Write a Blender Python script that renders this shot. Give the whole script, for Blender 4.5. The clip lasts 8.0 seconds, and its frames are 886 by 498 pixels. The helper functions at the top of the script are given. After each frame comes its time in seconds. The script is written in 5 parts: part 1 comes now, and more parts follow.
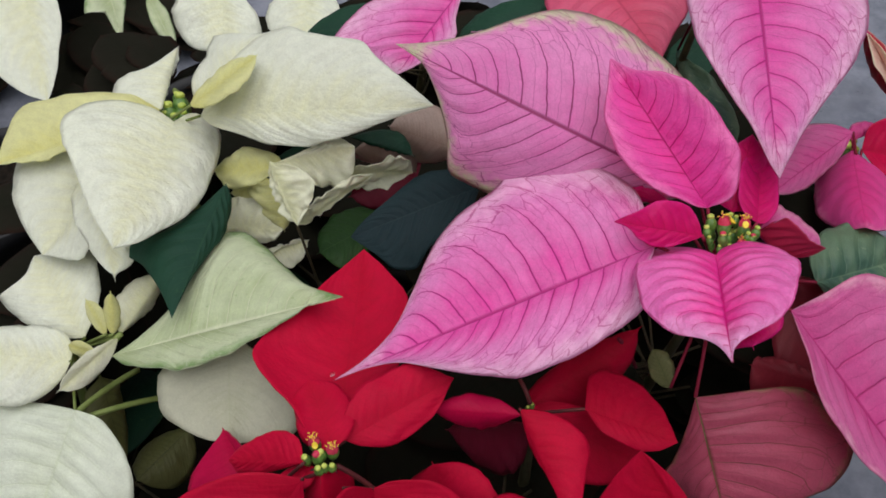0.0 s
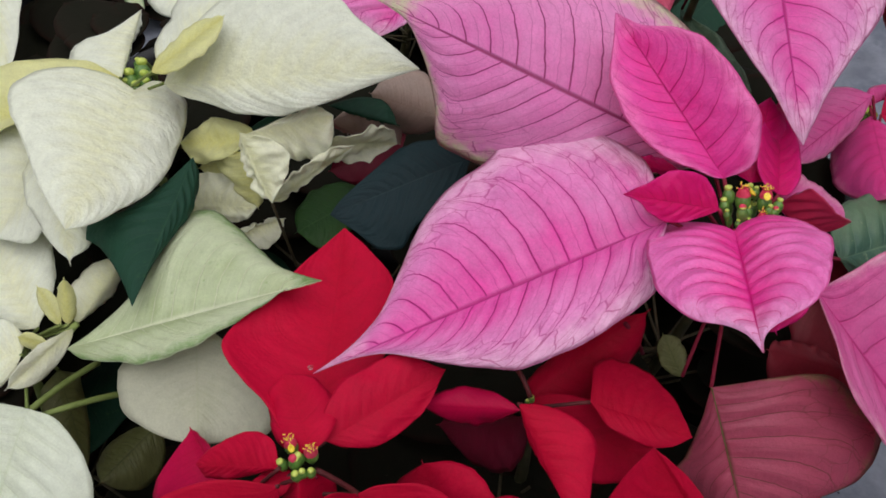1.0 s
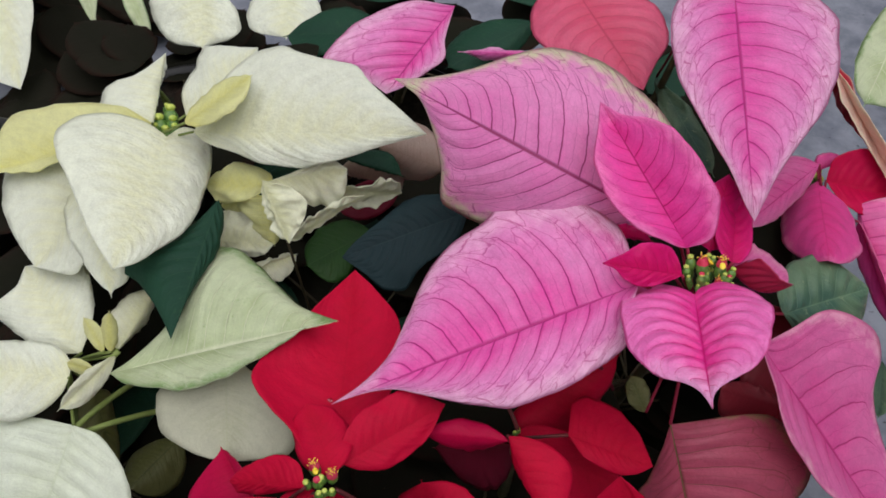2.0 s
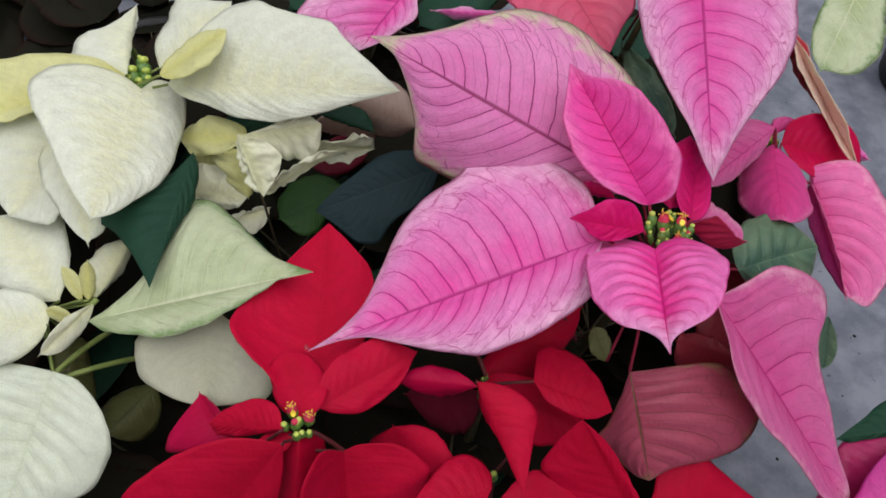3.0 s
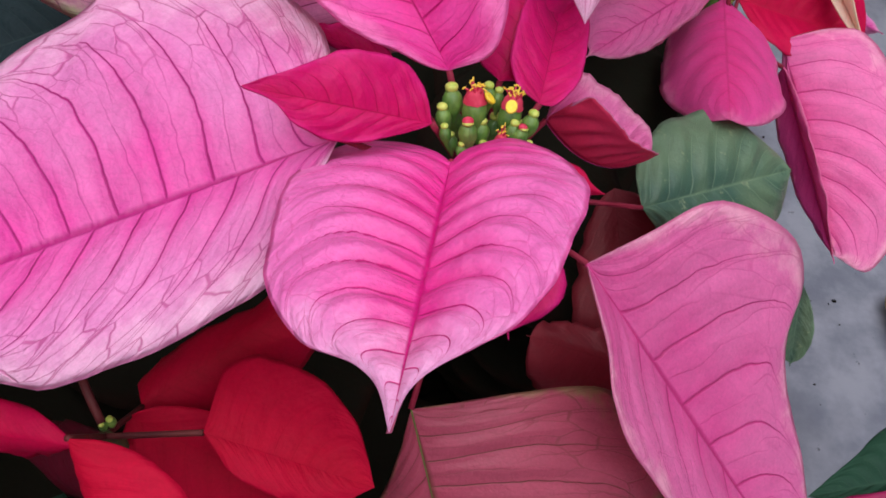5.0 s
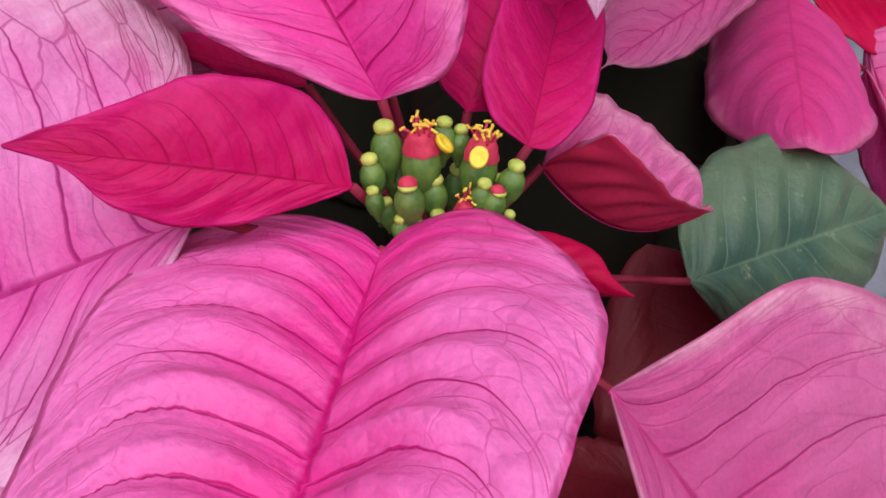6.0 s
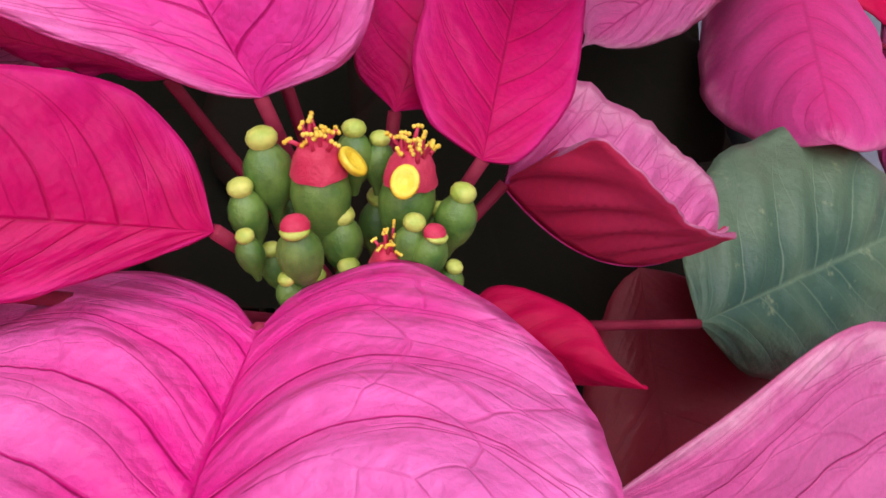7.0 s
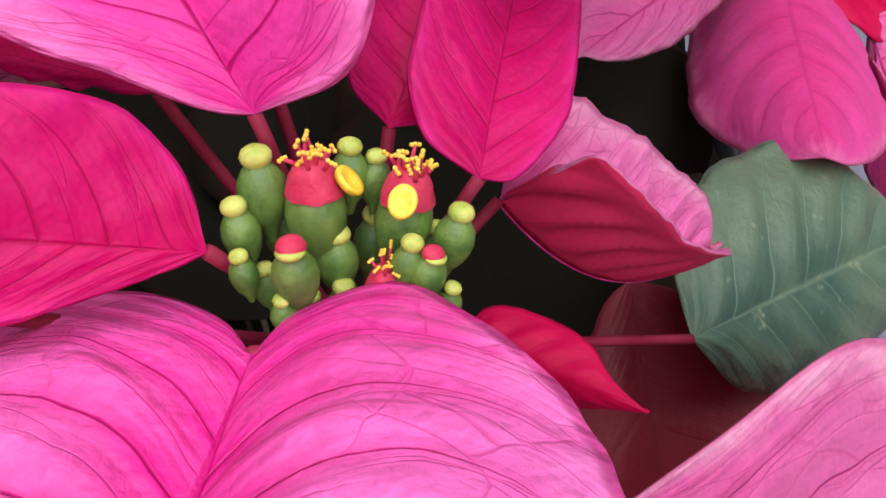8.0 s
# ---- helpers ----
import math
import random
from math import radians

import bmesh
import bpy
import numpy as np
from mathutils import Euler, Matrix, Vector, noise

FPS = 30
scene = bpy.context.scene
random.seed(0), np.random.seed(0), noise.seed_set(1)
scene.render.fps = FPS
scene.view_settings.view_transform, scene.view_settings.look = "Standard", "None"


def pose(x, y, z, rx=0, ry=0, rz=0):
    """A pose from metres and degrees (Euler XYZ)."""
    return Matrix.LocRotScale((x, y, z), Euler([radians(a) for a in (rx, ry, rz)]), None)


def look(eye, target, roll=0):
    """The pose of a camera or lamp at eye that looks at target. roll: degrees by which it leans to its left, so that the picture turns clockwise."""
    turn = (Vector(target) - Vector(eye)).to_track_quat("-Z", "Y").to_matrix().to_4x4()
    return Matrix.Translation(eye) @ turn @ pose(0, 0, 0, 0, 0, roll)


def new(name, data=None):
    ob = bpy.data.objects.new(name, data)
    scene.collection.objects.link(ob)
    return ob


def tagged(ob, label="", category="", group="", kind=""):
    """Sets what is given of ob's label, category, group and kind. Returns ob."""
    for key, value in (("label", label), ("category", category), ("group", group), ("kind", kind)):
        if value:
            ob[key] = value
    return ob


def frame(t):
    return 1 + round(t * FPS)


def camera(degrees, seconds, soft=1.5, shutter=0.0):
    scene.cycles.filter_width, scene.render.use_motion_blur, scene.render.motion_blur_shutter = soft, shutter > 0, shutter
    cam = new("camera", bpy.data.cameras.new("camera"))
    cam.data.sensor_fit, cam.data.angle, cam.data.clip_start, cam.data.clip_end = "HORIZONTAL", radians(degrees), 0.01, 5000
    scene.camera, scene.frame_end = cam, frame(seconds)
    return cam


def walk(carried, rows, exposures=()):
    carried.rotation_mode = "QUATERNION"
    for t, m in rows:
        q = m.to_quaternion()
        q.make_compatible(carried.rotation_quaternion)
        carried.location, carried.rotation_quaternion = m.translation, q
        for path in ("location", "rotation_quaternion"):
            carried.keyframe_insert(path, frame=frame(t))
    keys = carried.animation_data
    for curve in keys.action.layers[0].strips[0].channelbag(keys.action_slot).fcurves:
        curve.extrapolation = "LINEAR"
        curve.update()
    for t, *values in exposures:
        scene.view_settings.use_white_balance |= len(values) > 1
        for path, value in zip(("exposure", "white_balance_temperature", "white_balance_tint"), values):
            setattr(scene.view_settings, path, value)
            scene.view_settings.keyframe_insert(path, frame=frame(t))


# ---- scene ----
cam = camera(54.0, 8.0, soft=1.7)
PATH = [
    (0, (0.03676, 0.02324, 0.53956), (-0.03379, 0.66977, -0.22006), -3.839),
    (0.5, (0.04150, 0.04092, 0.52637), (-0.01547, 0.67903, -0.24146), -3.789),
    (1, (0.03308, 0.04519, 0.51451), (-0.02008, 0.67172, -0.26307), -3.376),
    (1.5, (0.02833, 0.04334, 0.52545), (-0.00945, 0.66300, -0.25852), -1.320),
    (1.7, (0.02536, 0.03838, 0.54960), (-0.00543, 0.66095, -0.23235), -0.259),
    (2.8, (0.01317, 0.02524, 0.58059), (0.03591, 0.61798, -0.22447), 4.639),
    (3, (0.01504, 0.02228, 0.57774), (0.04714, 0.60638, -0.23331), 5.444),
    (3.5, (0.01767, 0.02579, 0.55286), (0.07953, 0.58533, -0.27363), 7.989),
    (4, (-0.00175, 0.03037, 0.52675), (0.10467, 0.59011, -0.29506), 11.189),
    (4.5, (0.05531, 0.08584, 0.48989), (0.15290, 0.62908, -0.34400), 10.985),
    (5, (0.10309, 0.13179, 0.42462), (0.16910, 0.65578, -0.42454), 9.472),
    (5.2, (0.11145, 0.14415, 0.41116), (0.15889, 0.67478, -0.43512), 7.554),
    (6.3, (0.12054, 0.19129, 0.36682), (0.15544, 0.71633, -0.48354), 4.431),
    (6.5, (0.12256, 0.19790, 0.35890), (0.16752, 0.71629, -0.49506), 5.008),
    (7, (0.12493, 0.20537, 0.35071), (0.18960, 0.72665, -0.50023), 6.390),
    (7.5, (0.12286, 0.20466, 0.35241), (0.18485, 0.72935, -0.49663), 6.074),
    (8, (0.12367, 0.20716, 0.35021), (0.20957, 0.73267, -0.49623), 8.334),
]
walk(cam, [(t, look(eye, target, roll)) for t, eye, target, roll in PATH],
     exposures=((0, 0.36, 6500, 10), (3.5, 0.50, 6500, 10), (4, 0.66, 6500, 11), (5, 0.68, 6500, 14), (6.5, 0.66, 6500, 22), (7, 0.82, 6500, 23), (7.5, 1.0, 6500, 23), (8, 1.0, 6500, 23)))

# ---- light: a bright overcast day, open sky overhead ----
world = bpy.data.worlds.new("sky")
scene.world = world
world.use_nodes = True
wn = world.node_tree
sky = wn.nodes.new("ShaderNodeTexSky")
sky.sky_type = 'NISHITA'
sky.sun_disc = False
sky.sun_elevation, sky.sun_rotation = radians(75), radians(163)
haze = wn.nodes.new("ShaderNodeHueSaturation")
haze.inputs["Saturation"].default_value = 0.4
wn.links.new(sky.outputs[0], haze.inputs["Color"])
wn.links.new(haze.outputs[0], wn.nodes["Background"].inputs[0])
wn.nodes["Background"].inputs[1].default_value = 0.15
sun = new("sun", bpy.data.lights.new("sun", 'SUN'))
sun.data.energy, sun.data.angle, sun.data.color = 1.9, radians(110), (1.0, 0.97, 0.94)
sun.matrix_world = look((0.15, -0.5, 1.9), (0, 0, 0))


# ---- materials ----
def nodes_of(mat):
    mat.use_nodes = True
    tree = mat.node_tree
    tree.nodes.clear()
    return tree


def node(tree, kind, **values):
    n = tree.nodes.new("ShaderNode" + kind)
    for key, value in values.items():
        if key == "op":
            n.operation = value
        elif key == "blend":
            n.blend_type = value
        elif key == "feature":
            n.feature = value
        elif key == "uv":
            n.uv_map = value
    return n


def plug(tree, socket, value):
    if isinstance(value, bpy.types.NodeSocket):
        tree.links.new(value, socket)
    else:
        socket.default_value = value


def calc(tree, op, a, b=0.0, c=0.0):
    n = node(tree, "Math", op=op)
    for i, value in enumerate((a, b, c)):
        plug(tree, n.inputs[i], value)
    return n.outputs[0]


def ramp01(tree, value, low, high):
    """0 below low, 1 above high, smooth between."""
    n = tree.nodes.new("ShaderNodeMapRange")
    n.interpolation_type = 'SMOOTHSTEP'
    plug(tree, n.inputs["Value"], value)
    n.inputs["From Min"].default_value, n.inputs["From Max"].default_value = low, high
    return n.outputs["Result"]


def mixed(tree, factor, a, b, blend='MIX'):
    n = tree.nodes.new("ShaderNodeMix")
    n.data_type, n.blend_type = 'RGBA', blend
    plug(tree, n.inputs[0], factor)
    plug(tree, n.inputs[6], a if isinstance(a, bpy.types.NodeSocket) else (*a, 1))
    plug(tree, n.inputs[7], b if isinstance(b, bpy.types.NodeSocket) else (*b, 1))
    return n.outputs[2]


def noise_of(tree, vector, scale, detail=3.0, rough=0.55):
    n = tree.nodes.new("ShaderNodeTexNoise")
    plug(tree, n.inputs["Vector"], vector)
    n.inputs["Scale"].default_value, n.inputs["Detail"].default_value, n.inputs["Roughness"].default_value = scale, detail, rough
    return n.outputs["Fac"]


def petal(name, heart, blade, vein, margin=None, margin_from=0.75, strength=0.9, net=0.4, gloss=0.36, through_light=0.3, relief=1.0, spots=None, blush=0.5, line=0.038, shine=0.45, mottle=0.7, crumple=1.6, reach=0.4, rim_from=0.55, rim_side=1.0, rumple=0.0):
    """A leaf surface: colour from the midrib to the margin, side veins, a fine net between them, mottling and relief."""
    mat = bpy.data.materials.new(name)
    t = nodes_of(mat)
    coords = t.nodes.new("ShaderNodeTexCoord").outputs["Object"]
    chance = t.nodes.new("ShaderNodeObjectInfo").outputs["Random"]
    shift = t.nodes.new("ShaderNodeVectorMath")
    shift.operation = 'ADD'
    plug(t, shift.inputs[0], coords)
    plug(t, shift.inputs[1], chance)
    place = shift.outputs[0]
    leaf_uv = t.nodes.new("ShaderNodeSeparateXYZ")
    plug(t, leaf_uv.inputs[0], node(t, "UVMap", uv="blade").outputs[0])
    along, across = leaf_uv.outputs[0], leaf_uv.outputs[1]
    side = calc(t, 'ABSOLUTE', across)
    vein_uv = t.nodes.new("ShaderNodeSeparateXYZ")
    plug(t, vein_uv.inputs[0], node(t, "UVMap", uv="vein").outputs[0])
    coarse = noise_of(t, place, 45.0, 2.0)
    medium = noise_of(t, place, 160.0, 4.0, 0.6)
    fine = noise_of(t, place, 1300.0, 3.0, 0.65)
    # side veins
    wobble = calc(t, 'MULTIPLY', calc(t, 'SUBTRACT', noise_of(t, place, 100.0, 2.0), 0.5), 0.22)
    order = calc(t, 'ADD', vein_uv.outputs[0], wobble)
    gap = calc(t, 'ABSOLUTE', calc(t, 'SUBTRACT', calc(t, 'FRACT', calc(t, 'ADD', order, 0.5)), 0.5))
    taper = calc(t, 'MULTIPLY', calc(t, 'SUBTRACT', 1.25, side), line)
    main = calc(t, 'SUBTRACT', 1.0, ramp01(t, calc(t, 'DIVIDE', gap, taper), 0.15, 1.0))
    halo = calc(t, 'SUBTRACT', 1.0, ramp01(t, gap, 0.0, 0.32))
    fade = calc(t, 'SUBTRACT', 1.0, ramp01(t, side, 0.62, 1.0))
    main = calc(t, 'MULTIPLY', main, calc(t, 'ADD', calc(t, 'MULTIPLY', fade, 0.7), 0.3))
    forked = calc(t, 'ABSOLUTE', calc(t, 'SUBTRACT', calc(t, 'FRACT', calc(t, 'ADD', order, calc(t, 'MULTIPLY', ramp01(t, side, 0.1, 0.85), 0.42))), 0.5))
    fork = calc(t, 'SUBTRACT', 1.0, ramp01(t, forked, line * 0.1, line * 0.5))
    fork = calc(t, 'MULTIPLY', fork, calc(t, 'MULTIPLY', ramp01(t, side, 0.3, 0.55), 0.38))
    main = calc(t, 'MAXIMUM', main, fork)
    # thin veins half-way between, near the midrib
    between = calc(t, 'ABSOLUTE', calc(t, 'SUBTRACT', calc(t, 'FRACT', calc(t, 'ADD', order, calc(t, 'MULTIPLY', wobble, 0.6))), 0.5))
    thin = calc(t, 'SUBTRACT', 1.0, ramp01(t, between, line * 0.1, line * 0.55))
    thin = calc(t, 'MULTIPLY', thin, calc(t, 'MULTIPLY', calc(t, 'SUBTRACT', 1.0, ramp01(t, side, 0.25, 0.65)), 0.4))
    main = calc(t, 'MAXIMUM', main, thin)
    # the net between them
    join = t.nodes.new("ShaderNodeCombineXYZ")
    stray = calc(t, 'MULTIPLY', calc(t, 'SUBTRACT', noise_of(t, place, 150.0, 2.0), 0.5), 0.3)
    plug(t, join.inputs[0], calc(t, 'ADD', calc(t, 'MULTIPLY', order, 1.9), stray))
    plug(t, join.inputs[1], calc(t, 'ADD', calc(t, 'MULTIPLY', side, 5.5), stray))
    plug(t, join.inputs[2], chance)
    cells = node(t, "TexVoronoi", feature='DISTANCE_TO_EDGE')
    plug(t, cells.inputs["Vector"], join.outputs[0])
    cells.inputs["Scale"].default_value = 1.0
    mesh = calc(t, 'SUBTRACT', 1.0, ramp01(t, cells.outputs["Distance"], 0.004, 0.034))
    mesh = calc(t, 'MULTIPLY', mesh, ramp01(t, side, 0.3, 0.75))
    small = node(t, "TexVoronoi", feature='DISTANCE_TO_EDGE')
    plug(t, small.inputs["Vector"], join.outputs[0])
    small.inputs["Scale"].default_value = 2.7
    lace = calc(t, 'SUBTRACT', 1.0, ramp01(t, small.outputs["Distance"], 0.01, 0.09))
    mesh = calc(t, 'MAXIMUM', mesh, calc(t, 'MULTIPLY', lace, 0.16))
    # midrib
    rib = calc(t, 'SUBTRACT', 1.0, ramp01(t, side, 0.004, 0.03))
    pucker = t.nodes.new("ShaderNodeCombineXYZ")
    plug(t, pucker.inputs[0], calc(t, 'MULTIPLY', order, 2.4))
    plug(t, pucker.inputs[1], calc(t, 'MULTIPLY', side, 2.0))
    plug(t, pucker.inputs[2], calc(t, 'MULTIPLY', chance, 50.0))
    wrinkle = noise_of(t, pucker.outputs[0], 1.0, 2.0, 0.5)
    edge_line = calc(t, 'MULTIPLY', ramp01(t, side, 0.965, 0.99), 0.55)
    # colour
    inner = calc(t, 'MULTIPLY', calc(t, 'SUBTRACT', 1.0, ramp01(t, side, 0.0, 0.85)), blush)
    inner = calc(t, 'MAXIMUM', inner, calc(t, 'MULTIPLY', calc(t, 'SUBTRACT', 1.0, ramp01(t, along, 0.0, reach)), blush))
    inner = calc(t, 'ADD', inner, calc(t, 'MULTIPLY', calc(t, 'SUBTRACT', coarse, 0.5), mottle))
    inner = calc(t, 'ADD', inner, calc(t, 'MULTIPLY', halo, 0.22 * blush))
    colour = mixed(t, ramp01(t, inner, 0.0, 1.0), blade, heart)
    if margin:
        rim = calc(t, 'MAXIMUM', calc(t, 'MULTIPLY', side, rim_side), ramp01(t, along, rim_from, 1.02))
        rim = calc(t, 'ADD', rim, calc(t, 'MULTIPLY', calc(t, 'SUBTRACT', medium, 0.5), 0.5))
        colour = mixed(t, ramp01(t, rim, margin_from, 1.05), colour, margin)
    if spots:
        dots = ramp01(t, noise_of(t, place, 240.0, 4.0, 0.7), 0.6, 0.72)
        colour = mixed(t, calc(t, 'MULTIPLY', dots, 0.55), colour, spots)
    lines = calc(t, 'MAXIMUM', calc(t, 'MULTIPLY', main, strength), calc(t, 'MULTIPLY', mesh, net))
    lines = calc(t, 'MAXIMUM', lines, calc(t, 'MULTIPLY', rib, strength))
    lines = calc(t, 'MAXIMUM', lines, calc(t, 'MULTIPLY', edge_line, strength))
    colour = mixed(t, lines, colour, vein)
    shade = calc(t, 'ADD', 0.8, calc(t, 'MULTIPLY', calc(t, 'ADD', medium, calc(t, 'MULTIPLY', wrinkle, 0.4)), 0.3))
    shade = calc(t, 'ADD', shade, calc(t, 'MULTIPLY', calc(t, 'SUBTRACT', fine, 0.5), 0.3))
    shade = calc(t, 'ADD', shade, calc(t, 'MULTIPLY', calc(t, 'SUBTRACT', chance, 0.5), 0.12))
    tone = t.nodes.new("ShaderNodeCombineXYZ")
    for i in range(3):
        plug(t, tone.inputs[i], shade)
    colour = mixed(t, 1.0, colour, tone.outputs[0], 'MULTIPLY')
    # relief
    height = calc(t, 'ADD', calc(t, 'MULTIPLY', lines, -0.6), calc(t, 'MULTIPLY', medium, 0.5))
    height = calc(t, 'ADD', height, calc(t, 'MULTIPLY', wrinkle, crumple))
    height = calc(t, 'ADD', height, calc(t, 'MULTIPLY', fine, 0.25))
    height = calc(t, 'ADD', height, calc(t, 'MULTIPLY', noise_of(t, place, 430.0, 2.0, 0.5), 0.9))
    if rumple:
        height = calc(t, 'ADD', height, calc(t, 'MULTIPLY', noise_of(t, place, 125.0, 3.0, 0.55), rumple))
    bump = t.nodes.new("ShaderNodeBump")
    bump.inputs["Strength"].default_value, bump.inputs["Distance"].default_value = min(1.0, 0.55 * relief), 0.0007 * max(1.0, relief)
    plug(t, bump.inputs["Height"], height)
    skin = t.nodes.new("ShaderNodeBsdfPrincipled")
    plug(t, skin.inputs["Base Color"], colour)
    plug(t, skin.inputs["Roughness"], calc(t, 'ADD', gloss, calc(t, 'MULTIPLY', medium, 0.2)))
    skin.inputs["Specular IOR Level"].default_value = shine
    plug(t, skin.inputs["Normal"], bump.outputs[0])
    glow = t.nodes.new("ShaderNodeBsdfTranslucent")
    plug(t, glow.inputs[0], colour)
    both = t.nodes.new("ShaderNodeMixShader")
    both.inputs[0].default_value = through_light
    plug(t, both.inputs[1], skin.outputs[0])
    plug(t, both.inputs[2], glow.outputs[0])
    out = t.nodes.new("ShaderNodeOutputMaterial")
    plug(t, out.inputs[0], both.outputs[0])
    return mat


def plain(name, low, high, scale, rough=0.6, relief=0.3, depth=0.0005, fleck=None, fleck_scale=200.0, fleck_from=0.62, gloss=0.3, third=None):
    """A surface of two tones of its colour with grain, flecks and relief."""
    mat = bpy.data.materials.new(name)
    t = nodes_of(mat)
    coords = t.nodes.new("ShaderNodeTexCoord").outputs["Object"]
    a = noise_of(t, coords, scale, 4.0, 0.6)
    b = noise_of(t, coords, scale * 7.3, 4.0, 0.6)
    colour = mixed(t, ramp01(t, a, 0.3, 0.7), low, high)
    if fleck:
        colour = mixed(t, ramp01(t, noise_of(t, coords, fleck_scale, 5.0, 0.7), fleck_from, fleck_from + 0.06), colour, fleck)
    if third:
        colour = mixed(t, calc(t, 'MULTIPLY', ramp01(t, noise_of(t, coords, scale * 0.35, 3.0), 0.5, 0.7), 0.6), colour, third)
    bump = t.nodes.new("ShaderNodeBump")
    bump.inputs["Strength"].default_value, bump.inputs["Distance"].default_value = relief, depth
    plug(t, bump.inputs["Height"], calc(t, 'ADD', a, b))
    skin = t.nodes.new("ShaderNodeBsdfPrincipled")
    plug(t, skin.inputs["Base Color"], colour)
    plug(t, skin.inputs["Roughness"], calc(t, 'ADD', rough - 0.1, calc(t, 'MULTIPLY', b, 0.2)))
    skin.inputs["Specular IOR Level"].default_value = gloss
    plug(t, skin.inputs["Normal"], bump.outputs[0])
    out = t.nodes.new("ShaderNodeOutputMaterial")
    plug(t, out.inputs[0], skin.outputs[0])
    return mat


